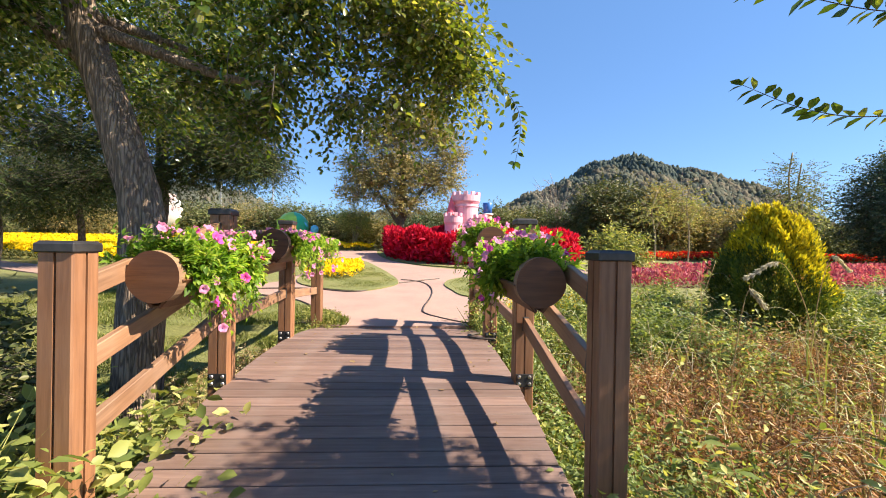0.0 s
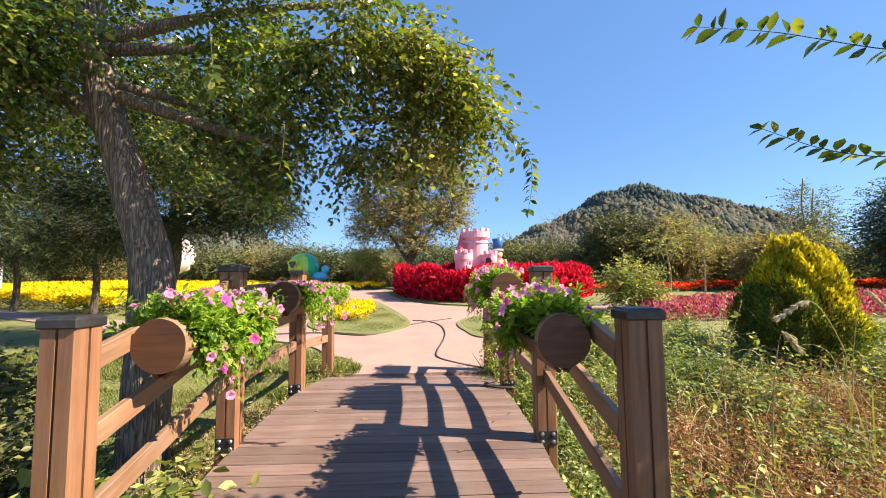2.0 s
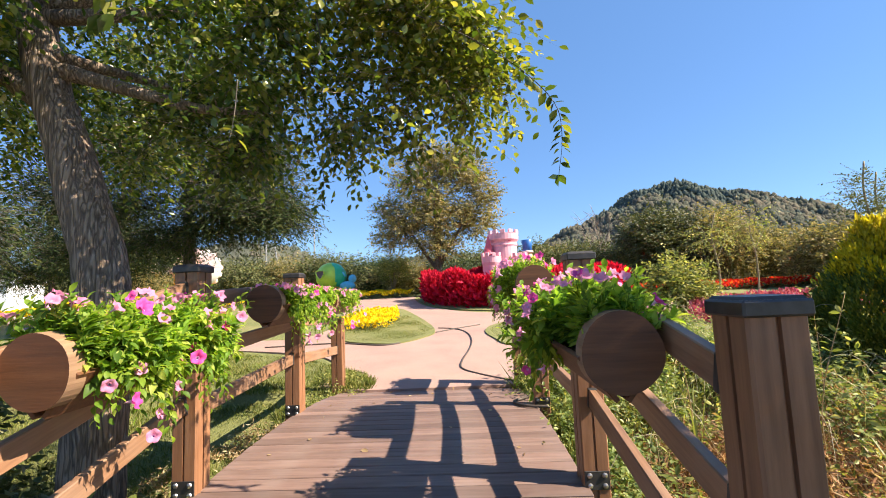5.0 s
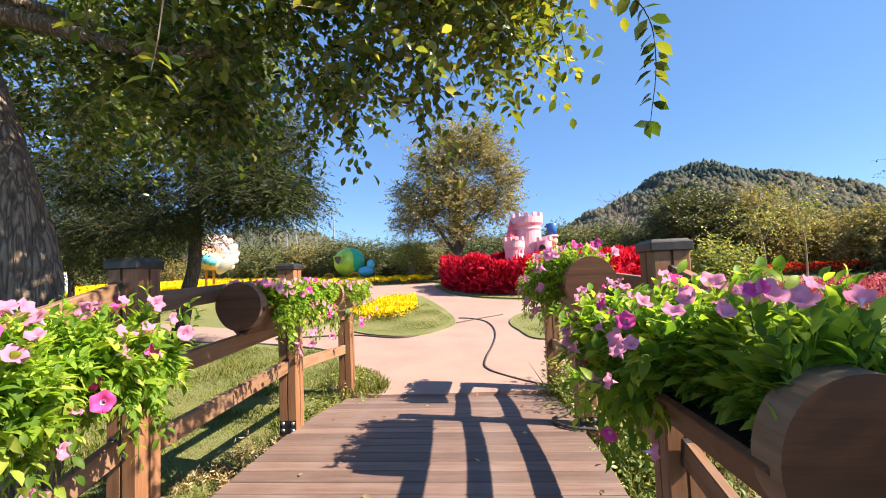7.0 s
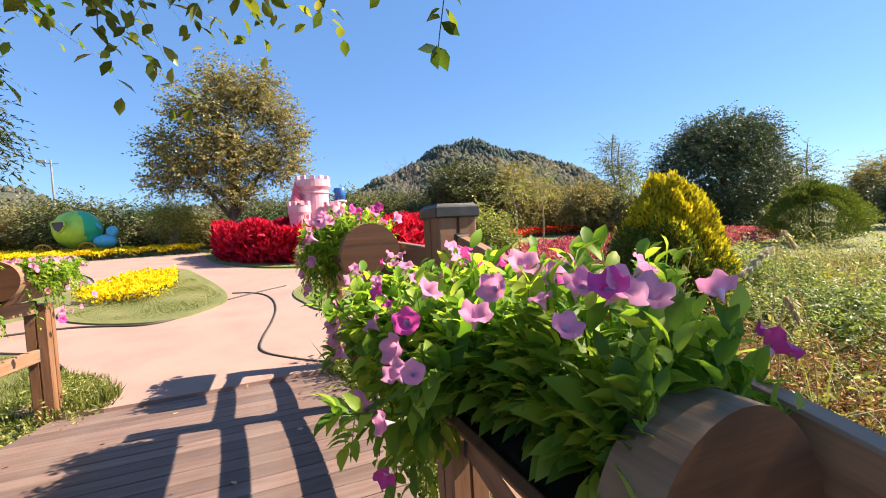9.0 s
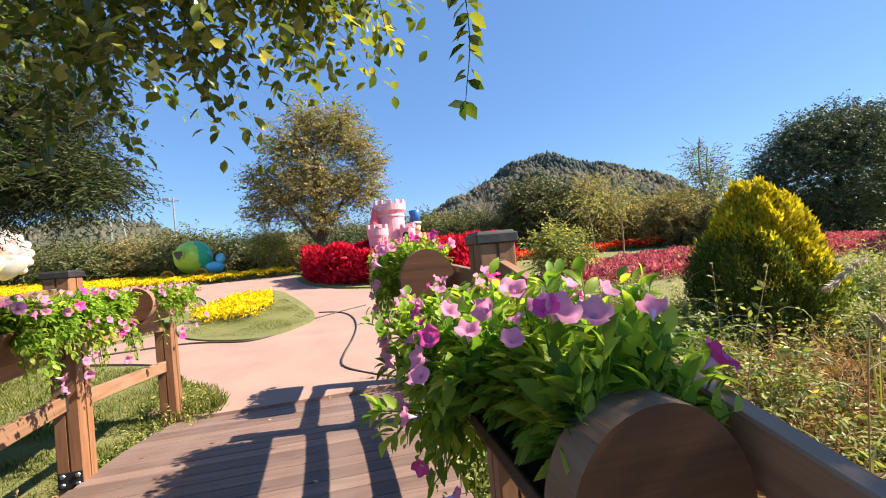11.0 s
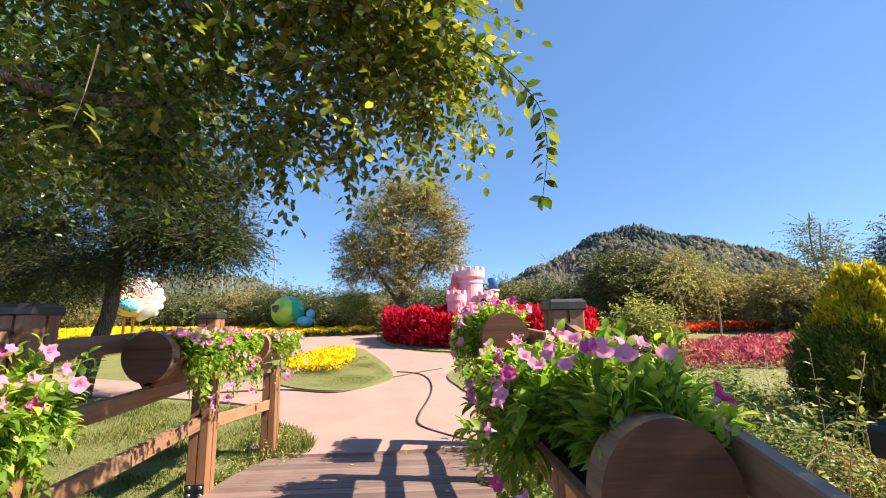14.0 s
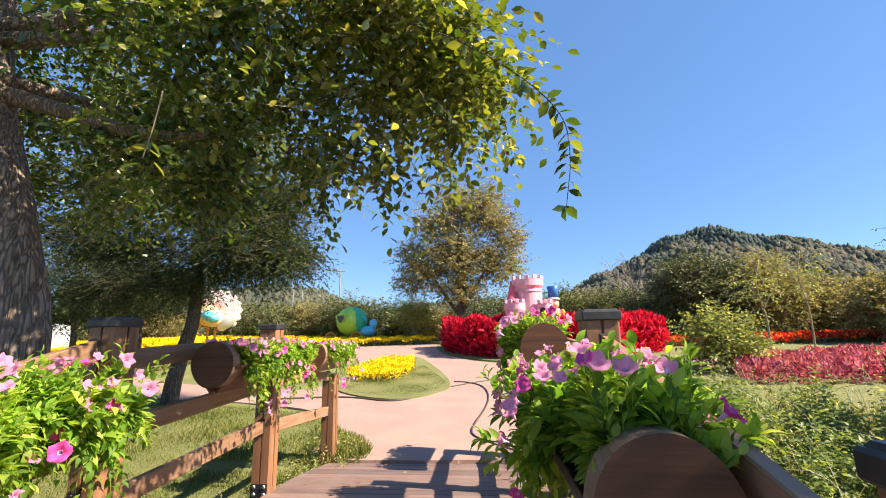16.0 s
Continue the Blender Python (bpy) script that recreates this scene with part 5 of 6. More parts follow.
weed_mass("bank_leafy_weeds", "bright yellow-green broad-leaved weeds by the first post", [(-2.6, 1.5), (-1.98, 1.6), (-1.98, 3.3), (-2.1, 4.0), (-2.7, 4.2)], 3600, (0.6, 1.2), M_WEED, 0.08, 209, 0.62, broad=True)
grass("lawn_grass", "short sunlit lawn grass", [(-2.3, 5.4), (-2.2, 8.6), (-2.7, 9.6), (-3.6, 10.5), (-5.4, 11.2), (-9, 12.0), (-9, 6.0), (-5, 5.6)], 60000, 0.09, M_GRASS, 210, 0.12)
grass("corner_grass", "tufts of grass at the end of the deck", [(-2.35, 6.6), (-1.75, 7.7), (-1.7, 8.15), (-2.0, 8.9), (-2.6, 9.3), (-2.9, 7.5)], 9000, 0.13, M_GRASS, 211, 0.1)
weed_mass("corner_weeds", "small leafy weeds at the end of the deck", [(-2.2, 6.6), (-1.85, 7.6), (-1.8, 8.0), (-2.1, 8.6), (-2.5, 8.8), (-2.5, 7.0)], 2600, (0.1, 0.32), M_WEED, 0.04, 217)
grass("island_grass", "short grass on the lawn island", [(-2.0, 11.75), (-1.35, 12.7), (-1.25, 13.6), (-1.7, 15.4), (-2.4, 17.6), (-4.1, 15.5), (-3.9, 13.4), (-3.2, 12.3)], 14000, 0.05, M_GRASS, 212, 0.16, lambda x, y: gz(y) + 0.06)
grass("strip_grass", "short grass beside the path", [(0.8, 11.1), (0.4, 12.0), (0.3, 13.2), (0.7, 14.3), (1.8, 15.4), (3.4, 15.2), (3.8, 13.6), (2.5, 11.9)], 9000, 0.05, M_GRASS, 213, 0.16, lambda x, y: gz(y) + 0.06)
weed_mass("marigold_clump", "clump of small yellow flowers behind the railing", [(1.0, 8.0), (2.6, 8.4), (2.8, 9.6), (1.4, 9.4)], 3000, (0.25, 0.5), M_YELLOW, 0.05, 214, 0.6)


def leafy_clumps(name, label, poly, n, mat, size, seed, tall=(0.3, 0.8)):
    """Bushy broad-leaved clumps standing out of the lower growth."""
    r = np.random.default_rng(seed)
    xy = in_poly(poly)(r, n)
    blobs = []
    for x, y in xy:
        h = tall[0] + (tall[1] - tall[0]) * r.random() ** 1.5
        w = 0.16 + 0.2 * r.random()
        z = float(terrain(x, y))
        blobs.append((x, y, z + h * 0.55, w, w, h * 0.5, int(30 + 90 * w * h / 0.2)))
    v, t, sv, stt = blob_leaves(blobs, size, seed, 0.15, 0.5, 0.15, 0, True)
    return tagged(part(name, tri_mesh(name, v, t, [mat], None, True)), label, "weeds", kind="stuff")


NEAR_R = [(0.9, 2.6), (2.2, 2.4), (4.2, 3.6), (6.5, 5.5), (8.5, 8.6), (6.2, 8.4), (4.4, 9.4), (2.2, 9.2), (1.0, 8.0)]
leafy_clumps("leafy_clumps", "bushy green broad-leaved clumps on the bank", NEAR_R, 30, M_BANKLEAF, 0.05, 221, (0.3, 0.85))
leafy_clumps("yellowing_clumps", "yellow-green leafy clumps on the bank", NEAR_R, 18, M_WEED, 0.045, 222, (0.3, 1.0))
leafy_clumps("edge_clumps", "leafy green weeds crowding under the railing", [(0.5, 3.0), (0.8, 3.0), (0.85, 8.0), (0.5, 8.0)], 18, M_BANKLEAF, 0.045, 223, (0.35, 0.75))


FAR_R = [(1.0, 6.6), (4, 6.4), (6.5, 5.5), (9.5, 7.5), (8.5, 9.2), (6.2, 8.8), (4.4, 9.6), (2.2, 9.2), (1.0, 8.0)]
leafy_clumps("far_clumps", "bushy green clumps at the top of the bank", FAR_R, 40, M_BANKLEAF, 0.055, 224, (0.4, 0.95))


def build_plume(x, y, h, lean, seed):
    """A stalk of silver grass, arched over, with its feathery plume and long leaves."""
    r = np.random.default_rng(seed)
    z = float(terrain(x, y))
    g = tagged(new("plume_grass"), "tall grass stalk with a pale feathery plume, arching", "grass", "plume grasses")
    g.location = (x, y, z)
    p = curve_points([(0, 0, 0), (lean * 0.15, 0, h * 0.55), (lean * 0.55, 0.03, h * 0.92), (lean, 0.05, h * 0.86)], 18)
    part("stalk", tri_mesh("stalk", *tube_arrays(p, np.linspace(0.006, 0.002, len(p)), 5), [M_DRY]), None, g)
    k = 300
    q = p[-6:][r.integers(0, 6, k)] + r.normal(size=(k, 3)) * 0.006
    d = unit(p[-1] - p[-4])[None] + r.normal(size=(k, 3)) * 0.2
    part("plume", tri_mesh("plume", *leaf_arrays(q, d, 0.07, 0.07, 0.2, seed), [M_PLUME]), None, g)
    for j in range(4):
        a = r.random() * 6.28
        c = curve_points([(0, 0, 0.1 * j), (0.15 * math.cos(a), 0.15 * math.sin(a), h * 0.5), (0.55 * math.cos(a), 0.5 * math.sin(a), h * 0.55)], 9)
        w = np.linspace(0.009, 0.001, len(c))[:, None] * np.array([[-math.sin(a), math.cos(a), 0]])
        vv = np.stack([c - w, c + w], 1).reshape(-1, 3)
        ff = [(2 * i, 2 * i + 1, 2 * i + 3, 2 * i + 2) for i in range(len(c) - 1)]
        part("blade", mesh_of("blade", vv, ff, [M_WEED]), None, g)


for k, (x, y, h, lean) in enumerate(((2.2, 4.6, 1.75, 0.35), (3.5, 5.0, 1.95, -0.75), (2.9, 4.0, 1.6, 0.45), (3.9, 5.6, 1.9, 0.5), (1.5, 5.6, 1.6, -0.2), (4.5, 4.6, 1.9, -0.8), (3.0, 3.4, 1.45, -0.4), (3.9, 4.2, 1.55, -0.5))):
    build_plume(x, y, h, lean, 300 + k)


def build_seedling(x, y, h, seed, leaf=0.075, mat=None):
    """A tall bare-stemmed weed with a few broad leaves."""
    r = np.random.default_rng(seed)
    z = float(terrain(x, y))
    g = tagged(new("tall_weed"), "tall thin weed stem with a few yellowing leaves", "weed", "tall weeds")
    g.location = (x, y, z)
    p = curve_points([(0, 0, 0), (0.05 * r.normal(), 0.02, h * 0.5), (0.12 * r.normal(), 0.05, h)], 12)
    part("stem", tri_mesh("stem", *tube_arrays(p, np.linspace(0.006, 0.002, len(p)), 5), [M_DRY]), None, g)
    k = 22
    q = p[r.integers(3, len(p), k)]
    d = np.column_stack([r.normal(size=(k, 2)), 0.4 + 0.3 * r.normal(size=k)])
    part("leaves", tri_mesh("leaves", *ovate_arrays(q, d, leaf, 0.42, seed), [mat or M_WEED]), None, g)


for k, (x, y, h) in enumerate(((2.0, 3.8, 1.1), (1.7, 3.3, 0.95), (2.6, 3.5, 1.15), (2.35, 5.3, 1.75), (3.1, 6.3, 1.5), (3.6, 4.1, 1.3), (-2.35, 2.6, 0.85), (-1.55, 2.62, 0.2))):
    build_seedling(x, y, h, 330 + k)
for k, (x, y, h) in enumerate(((1.55, 2.75, 0.95), (1.95, 2.9, 0.85), (2.5, 3.0, 1.0), (1.25, 3.2, 0.8), (3.0, 2.8, 1.05))):
    build_seedling(x, y, h, 350 + k, 0.13, M_BANKLEAF)


# ---- hoses ----
def build_hose(ctrl, rad, label):
    pts = curve_points([(x, y, (float(gz(y)) + 0.03 if y > 7.9 else float(deck_z(y)) + 0.004) + rad) for x, y in ctrl], 60)
    ob = tagged(part("garden_hose", tri_mesh("garden_hose", *tube_arrays(pts, rad, 8), [M_HOSE])), label, "hose")
    return ob


build_hose([(0.62, 7.98), (0.3, 8.12), (-0.1, 8.5), (-0.42, 8.98), (-0.42, 9.6), (-0.28, 10.6), (-0.2, 11.6), (-0.24, 12.6), (-0.42, 13.4), (-0.75, 13.85), (-1.08, 14.0)], 0.014, "dark hose snaking over the pink path")
build_hose([(0.62, 8.0), (0.5, 7.4), (0.3, 6.75), (0.12, 6.5), (0.2, 6.28), (0.42, 6.2)], 0.014, "dark hose looping out beneath the railing")
build_hose([(0.1, 14.4), (-0.5, 13.85), (-1.1, 13.2)], 0.014, "thin dark hose crossing the path")
build_hose([(-1.6, 12.0), (-2.2, 11.5), (-3.4, 11.95), (-5.0, 11.75)], 0.016, "thin dark hose lying along the lawn edge")


# ---- garden figures ----
M_CASTLE = plain("pink_paint", (0.8, 0.42, 0.5), 0.45, 0, 4, 0.12)
M_CASTLE_ROOF = plain("rose_paint", (0.72, 0.12, 0.16), 0.4, 0, 4, 0.12)
M_DOOR = plain("dark_violet_openings", (0.05, 0.03, 0.07), 0.5, 0, 8)
M_WINDOW = plain("crimson_paint", (0.42, 0.03, 0.07), 0.5, 0, 8)
M_BLUE = plain("blue_paint", (0.02, 0.13, 0.42), 0.4, 0, 5, 0.12)
M_SKYBLUE = plain("light_blue_paint", (0.12, 0.52, 0.78), 0.4, 0, 5, 0.12)
M_LIME = plain("lime_paint", (0.42, 0.7, 0.08), 0.35, 0, 3, 0.15)
M_TEAL = plain("green_paint", (0.04, 0.52, 0.25), 0.35, 0, 3, 0.15)
M_ORANGE = plain("orange_paint", (0.8, 0.35, 0.03), 0.45, 0, 5)
M_WHITE = plain("white_paint", (0.78, 0.74, 0.7), 0.5, 0, 3, 0.15)
M_BEIGE = plain("beige_paint", (0.75, 0.55, 0.3), 0.5, 0, 3, 0.15)


def turned(profile, seg=28):
    """A solid of revolution from (radius, height) pairs."""
    v = [(r * math.cos(2 * math.pi * k / seg), r * math.sin(2 * math.pi * k / seg), z) for r, z in profile for k in range(seg)]
    f = [(i * seg + k, i * seg + (k + 1) % seg, (i + 1) * seg + (k + 1) % seg, (i + 1) * seg + k) for i in range(len(profile) - 1) for k in range(seg)]
    f += [tuple(range(seg - 1, -1, -1)), tuple(len(v) - seg + k for k in range(seg))]
    return v, f


def arch_panel(w, h, depth, mat, name):
    pts = [(-w / 2, 0), (w / 2, 0), (w / 2, h - w / 2)] + [(w / 2 * math.cos(a), h - w / 2 + w / 2 * math.sin(a)) for a in np.linspace(0.3, math.pi - 0.3, 7)] + [(-w / 2, h - w / 2)]
    n = len(pts)
    v = [(x, -depth / 2, z) for x, z in pts] + [(x, depth / 2, z) for x, z in pts]
    f = [tuple(range(n)), tuple(range(2 * n - 1, n - 1, -1))] + [(i, n + i, n + (i + 1) % n, (i + 1) % n) for i in range(n)]
    return mesh_of(name, v, f, [mat])


def build_castle(x, y):
    z = float(gz(y)) - 0.09
    c = tagged(new("toy_castle"), "pink play castle with battlements rising from the red flowers", "castle")
    c.location = (x, y, z)

    def tower(name, dx, dy, r, h, flare, teeth):
        ob = part(name, mesh_of(name, *turned([(r * 1.06, 0), (r, 0.4), (r, h - 0.55), (r * flare, h - 0.42), (r * flare, h - 0.15), (r * flare * 0.86, h - 0.15), (r * flare * 0.86, h - 0.3)]), [M_CASTLE], smooth=False), None, c, at=pose(dx, dy, 0))
        for k in range(teeth):
            a = 2 * math.pi * k / teeth
            part("merlon", box(0.1, r * flare * 3.3 / teeth, 0.17, 0.012), M_CASTLE, ob, at=pose(r * flare * 0.93 * math.cos(a), r * flare * 0.93 * math.sin(a), h - 0.075, 0, 0, math.degrees(a)))
        return ob
    main = tower("main_tower", 0.12, 0, 0.58, 3.42, 1.16, 11)
    part("string_course", mesh_of("string_course", *turned([(0.58, 0), (0.615, 0.02), (0.615, 0.07), (0.58, 0.09)]), [M_CASTLE]), None, main, at=pose(0, 0, 2.72))
    left = tower("front_turret", -0.5, -0.45, 0.4, 2.4, 1.1, 9)
    part("window", arch_panel(0.2, 0.42, 0.06, M_WINDOW, "window"), None, left, "crimson arched window", at=pose(0.2, -0.31, 1.72, 0, 0, 28))
    part("roof", mesh_of("roof", *turned([(0.26, 0), (0.24, 0.03), (0.02, 0.85), (0.0, 0.88)], 20), [M_CASTLE_ROOF]), None, c, "rose-red pointed roof", at=pose(-0.6, -0.35, 2.35))
    right = tower("gate_turret", 0.72, -0.42, 0.32, 2.35, 1.08, 8)
    part("door", arch_panel(0.27, 0.62, 0.06, M_DOOR, "door"), None, right, "dark arched doorway", at=pose(-0.1, -0.31, 1.42, 0, 0, -14))
    part("window", arch_panel(0.12, 0.22, 0.05, M_WINDOW, "window"), None, main, at=pose(0.2, -0.56, 2.9, 0, 0, 18))


build_castle(1.51, 21.2)


def coloured(name, pieces, label, category, at):
    """One mesh out of (verts, faces, material, matrix) pieces."""
    bm = bmesh.new()
    mats = []
    for v, f, m, mx in pieces:
        if m not in mats:
            mats.append(m)
        vs = [bm.verts.new(mx @ Vector(p)) for p in v]
        for q in f:
            try:
                bm.faces.new([vs[i] for i in q]).material_index = mats.index(m)
            except ValueError:
                pass
    bmesh.ops.recalc_face_normals(bm, faces=bm.faces)
    me = bpy.data.meshes.new(name)
    bm.to_mesh(me)
    bm.free()
    for m in mats:
        me.materials.append(m)
    me.polygons.foreach_set("use_smooth", np.ones(len(me.polygons), dtype=bool))
    return tagged(part(name, me, None, at=at), label, category)


def ball(rx, ry, rz, seg=20, rings=12):
    prof = [(max(0.004, math.sin(math.pi * k / rings)), -math.cos(math.pi * k / rings)) for k in range(rings + 1)]
    v, f = turned(prof, seg)
    return [(x * rx, y * ry, z * rz) for x, y, z in v], f


T = Matrix.Translation
coloured("toy_soldier_statue", [(*turned([(0.3, 0), (0.3, 0.25), (0.16, 0.3), (0.18, 1.2), (0.3, 1.3), (0.36, 1.7), (0.3, 2.1), (0.12, 2.2)], 18), M_CASTLE_ROOF, T((0, 0, 0))),
                                (*ball(0.14, 0.14, 0.35), M_ORANGE, T((-0.4, -0.05, 1.75))), (*ball(0.14, 0.14, 0.35), M_ORANGE, T((0.4, -0.05, 1.75))),
                                (*ball(0.2, 0.2, 0.2), M_ORANGE, T((0.0, -0.22, 1.85))), (*ball(0.26, 0.25, 0.26), M_BEIGE, T((0, 0, 2.36))),
                                (*turned([(0.3, 0), (0.31, 0.07), (0.27, 0.1)], 20), M_WHITE, T((0, 0, 2.55))), (*turned([(0.25, 0), (0.24, 0.3), (0.29, 0.58), (0.26, 0.6)], 20), M_BLUE, T((0, 0, 2.63)))],
         "painted toy soldier statue with a tall blue hat", "statue", pose(2.84, 22.2, float(gz(22.2))) @ Matrix.Scale(0.91, 4))
M_BLUSH = plain("blush_paint", (0.8, 0.58, 0.55), 0.5, 0, 3, 0.15)
fan = []
for k in range(13):
    a = radians(-40 + k * 21)
    fan.append((*ball(0.42, 0.1, 0.24), M_WHITE if k % 2 else M_BLUSH, T((0.3 + 0.78 * math.cos(a), 0.25, 2.2 + 0.62 * math.sin(a))) @ Matrix.Rotation(-a, 4, "Y")))
    fan.append((*ball(0.3, 0.09, 0.17), M_BLUSH, T((0.3 + 0.48 * math.cos(a + 0.18), 0.12, 2.2 + 0.4 * math.sin(a + 0.18))) @ Matrix.Rotation(-a - 0.18, 4, "Y")))
coloured("bird_statue", fan + [(*ball(0.72, 0.5, 0.46), M_BEIGE, T((0.2, -0.1, 2.0)) @ Matrix.Rotation(0.45, 4, "Y")), (*ball(0.42, 0.3, 0.24), M_SKYBLUE, T((0.48, -0.45, 1.95)) @ Matrix.Rotation(0.35, 4, "Y")),
                               (*ball(0.2, 0.2, 0.5), M_BLUSH, T((-0.5, -0.15, 2.25)) @ Matrix.Rotation(-0.25, 4, "Y")), (*ball(0.3, 0.26, 0.28), M_BLUSH, T((-0.55, -0.15, 2.75))), (*ball(0.22, 0.1, 0.07), M_ORANGE, T((-0.86, -0.18, 2.7))),
                               (*ball(0.32, 0.16, 0.42), M_WHITE, T((-1.35, 0.05, 2.4))), (*ball(0.5, 0.1, 0.12), M_WHITE, T((-0.95, 0.1, 2.1)) @ Matrix.Rotation(0.5, 4, "Y")),
                               (*ball(0.62, 0.18, 0.26), M_WHITE, T((1.1, -0.1, 1.75)) @ Matrix.Rotation(-0.75, 4, "Y")), (*ball(0.16, 0.2, 0.32), M_ORANGE, T((-0.2, -0.3, 1.7))),
                               (*turned([(0.05, 0), (0.05, 1.7)], 10), M_ORANGE, T((0.1, 0, 0))), (*turned([(0.05, 0), (0.05, 1.7)], 10), M_ORANGE, T((0.45, 0, 0))), (*turned([(0.5, 0), (0.5, 0.15), (0.45, 0.18)], 20), M_WHITE, T((0.25, 0, 0)))],
         "white and blush-pink bird statue with a fanned tail", "statue", pose(-13.85, 22.3, float(gz(22.3)) - 0.05) @ Matrix.Diagonal((1.12, 1.1, 1.05, 1)))


def build_carriage(x, y):
    z = float(gz(y))
    c = tagged(new("pumpkin_carriage"), "lime and green pumpkin carriage figure with gold wheels", "carriage")
    c.location = (x, y, z)
    seg, rings = 48, 16
    v, f, idx = [], [], []
    for i in range(rings + 1):
        b = math.pi * i / rings
        for k in range(seg):
            a = 2 * math.pi * k / seg
            rib = 1 + 0.05 * abs(math.sin(a * 4))
            v.append((1.02 * max(0.01, math.sin(b)) * math.cos(a) * rib, 0.95 * max(0.01, math.sin(b)) * math.sin(a) * rib, -1.02 * math.cos(b)))
    for i in range(rings):
        for k in range(seg):
            f.append((i * seg + k, i * seg + (k + 1) % seg, (i + 1) * seg + (k + 1) % seg, (i + 1) * seg + k))
            cx = math.cos(2 * math.pi * (k + 0.5) / seg)
            idx.append(0 if cx < 0.5 + 0.3 * (rings / 2 - i) / rings else 1)
    body = part("body", mesh_of("body", v, f, [M_LIME, M_TEAL], idx, True), None, c, at=pose(0, 0, 1.55))
    rim = [(0.36 * math.cos(a) * (1.15 + 0.2 * math.sin(a)), 0, 0.3 * math.sin(a) + 0.06 * math.cos(2 * a)) for a in np.linspace(0, 2 * math.pi, 28)]
    part("window_rim", tri_mesh("window_rim", *tube_arrays(rim, 0.06, 8), [M_LIME]), None, body, at=pose(-0.52, -0.84, 0.2, 0, 0, -32))
    # flat dark panel on the closed body, standing for the shade inside the opening
    part("opening_shade", mesh_of("opening_shade", rim, [tuple(range(len(rim) - 1))], [M_DOOR]), None, body, at=pose(-0.53, -0.86, 0.2, 0, 0, -32))
    for dx in (-1.25, 0.55):
        w = part("wheel", tri_mesh("wheel", *tube_arrays([(0.38 * math.cos(a), 0, 0.38 * math.sin(a)) for a in np.linspace(0, 2 * math.pi, 25)], 0.05, 6), [M_ORANGE]), None, c, "gold wheel", at=pose(dx, -0.75, 0.43))
        for k in range(6):
            part("spoke", box(0.72, 0.03, 0.03, 0.004), M_ORANGE, w, at=pose(0, 0, 0, 0, k * 30, 0))
    seat = part("seat", mesh_of("seat", *ball(0.55, 0.4, 0.36), [M_SKYBLUE], smooth=True), None, c, "light blue seat", at=pose(1.25, -0.4, 0.85))
    part("seat_back", mesh_of("seat_back", *ball(0.28, 0.2, 0.3), [M_SKYBLUE], smooth=True), None, seat, at=pose(0.35, 0, 0.5))
    part("curl", tri_mesh("curl", *tube_arrays(curve_points([(-0.5, 0, 0.1), (-0.6, 0, 0.7), (-0.35, 0, 0.95), (-0.15, 0, 0.7)], 14), 0.06, 7), [M_SKYBLUE]), None, seat)


build_carriage(-9.5, 31.6)


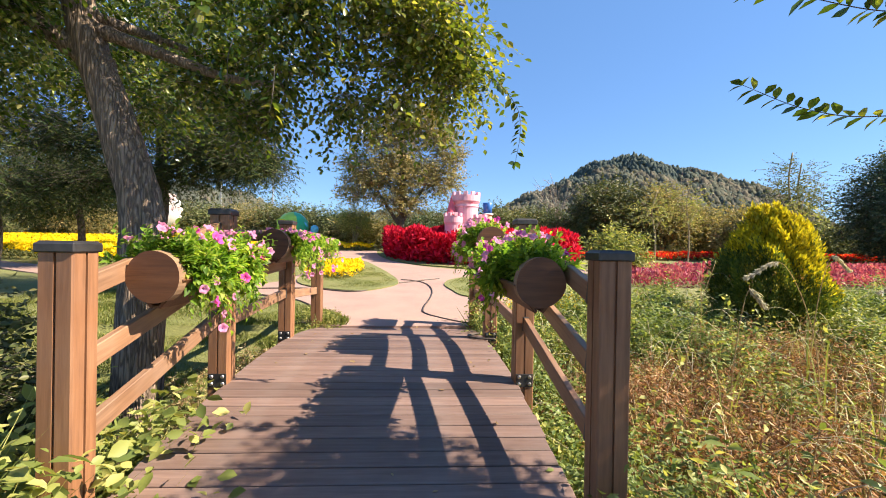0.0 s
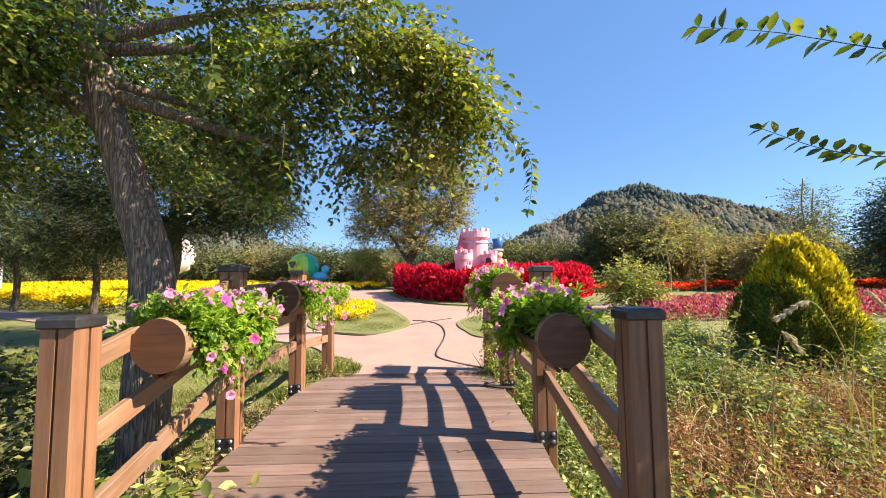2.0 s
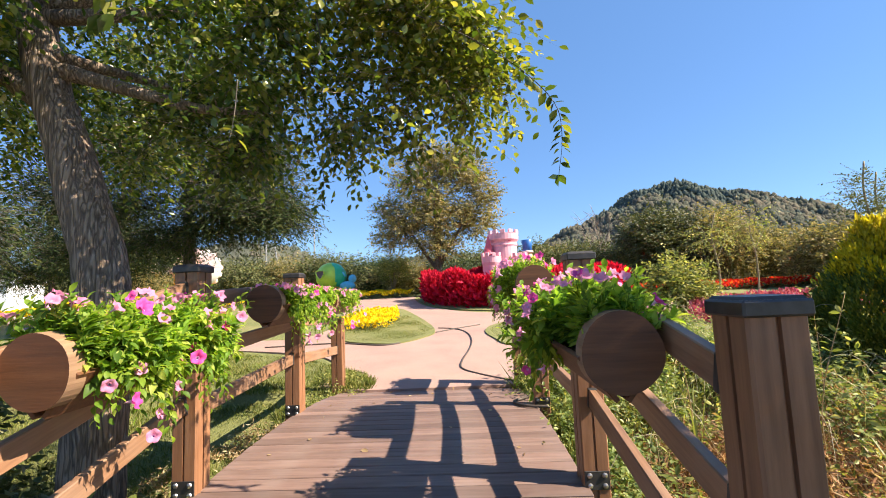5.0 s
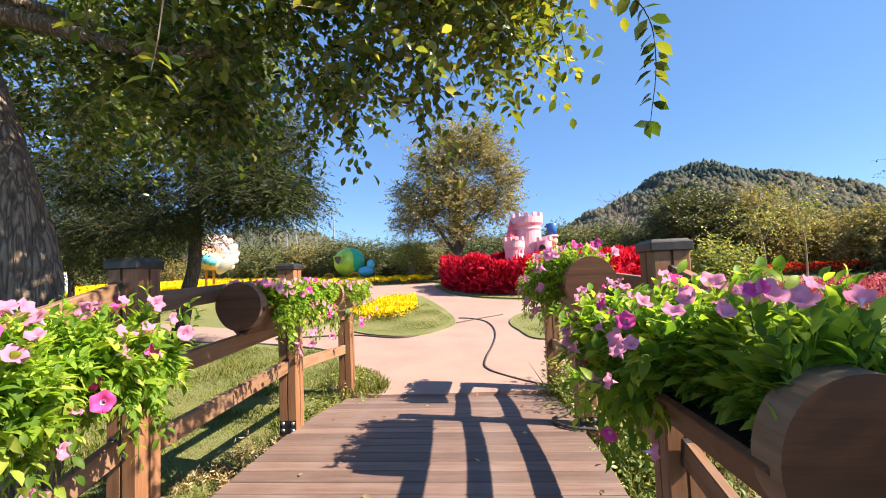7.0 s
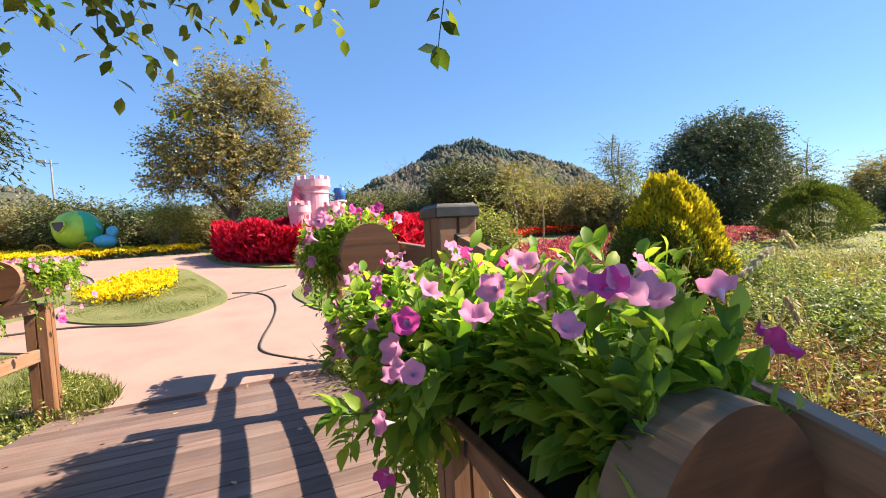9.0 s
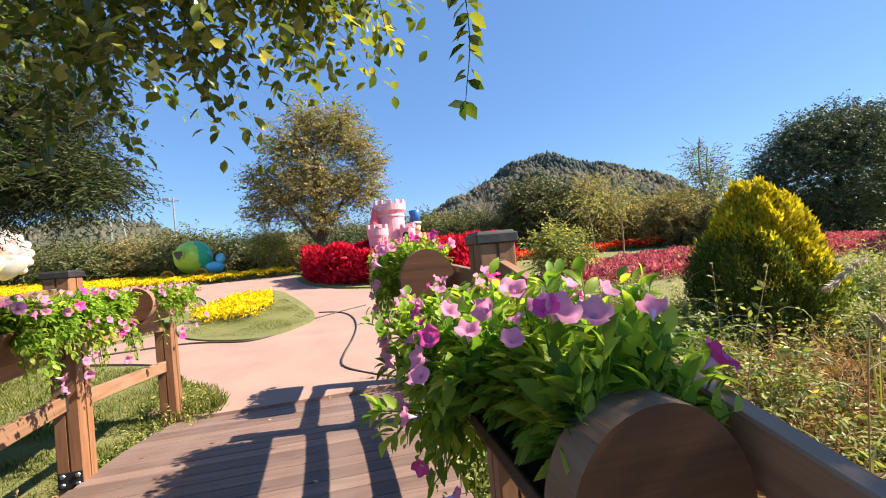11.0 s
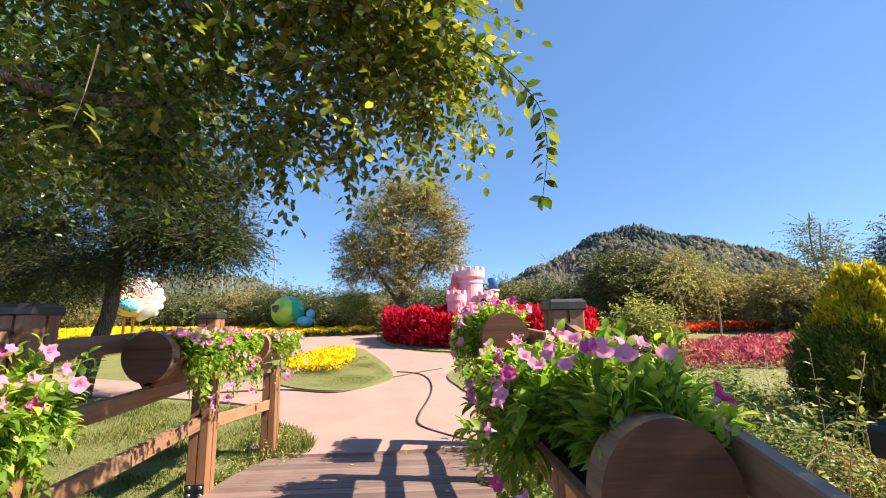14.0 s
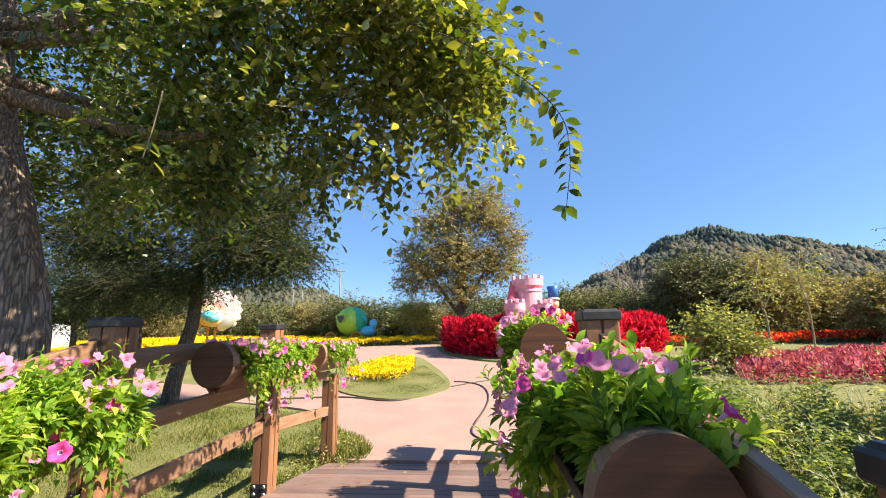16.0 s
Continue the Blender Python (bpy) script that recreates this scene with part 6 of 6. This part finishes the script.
# ---- low shed beyond the border ----
def build_shed(x, y, turn):
    z = float(gz(y))
    shed = tagged(new("garden_shed"), "low pale blue-white shed with a shallow roof", "shed")
    shed.matrix_world = pose(x, y, z, 0, 0, turn)
    part("wall", box(5.0, 2.6, 1.9, 0.02, (0, 0, 0.95)), M_SHEDWALL, shed)
    v = [(-2.7, -1.5, 1.85), (2.7, -1.5, 1.85), (2.7, 0, 2.4), (-2.7, 0, 2.4), (2.7, 1.5, 1.85), (-2.7, 1.5, 1.85)]
    top = [(a, b, c + 0.06) for a, b, c in v]
    f = [(0, 3, 2, 1), (3, 5, 4, 2), (6, 7, 8, 9), (9, 8, 10, 11), (0, 1, 7, 6), (4, 5, 11, 10), (1, 2, 8, 7), (2, 4, 10, 8), (3, 0, 6, 9), (5, 3, 9, 11)]
    part("roof", mesh_of("roof", v + top, f, [M_SHEDROOF]), None, shed, "grey sheet roof")
    for k in range(3):
        part("window", box(0.8, 0.05, 0.6, 0.01), M_DOOR, shed, at=pose(-1.6 + 1.6 * k, -1.31, 1.15))


M_SHEDWALL = plain("pale_sheet", (0.6, 0.66, 0.74), 0.6, 0, 2, 0.15)
M_SHEDROOF = plain("grey_sheet", (0.4, 0.42, 0.45), 0.5, 0.2, 3, 0.15)
build_shed(-24.8, 22.0, 15)


# ---- poles far off ----
def build_pole(x, y, h, lean, label, arm=False):
    z = float(gz(y))
    p = tagged(new("utility_pole"), label, "pole")
    p.location = (x, y, z)
    part("shaft", mesh_of("shaft", *turned([(0.16, 0), (0.1, h)], 10), [M_POLE]), None, p, at=pose(0, 0, 0, 0, lean, 0))
    if arm:
        part("crossarm", box(1.6, 0.12, 0.12, 0.01), M_POLE, p, at=pose(math.sin(radians(lean)) * h, 0, h - 0.5))
        part("lamp", box(0.9, 0.3, 0.35, 0.05), M_POLE, p, at=pose(-0.9, 0, h - 0.2))


M_POLE = plain("grey_steel", (0.3, 0.31, 0.32), 0.6, 0.3, 8)
build_pole(-32.0, 70, 12.5, 0, "slim grey pole rising behind the hedge")
build_pole(-29.5, 70, 11.5, -7, "leaning grey pole rising behind the hedge")
build_pole(-24.0, 70, 11.5, 0, "grey lamp pole with a crossarm behind the hedge", True)


# ---- fallen leaves ----
def fallen(n, seed):
    r = np.random.default_rng(seed)
    x, y = r.uniform(-2.0, 0.25, n), r.uniform(1.6, 8.0, n)
    p = np.column_stack([x, y, deck_z(y) + 0.004])
    d = np.column_stack([r.normal(size=(n, 2)), np.full(n, 0.12)])
    tagged(part("fallen_leaves", tri_mesh("fallen_leaves", *ovate_arrays(p, d, 0.035 + 0.03 * r.random(n), 0.5, seed, 0.0), [M_DRY])), "a few dry fallen leaves lying on the deck", "leaves", kind="stuff")


fallen(34, 401)
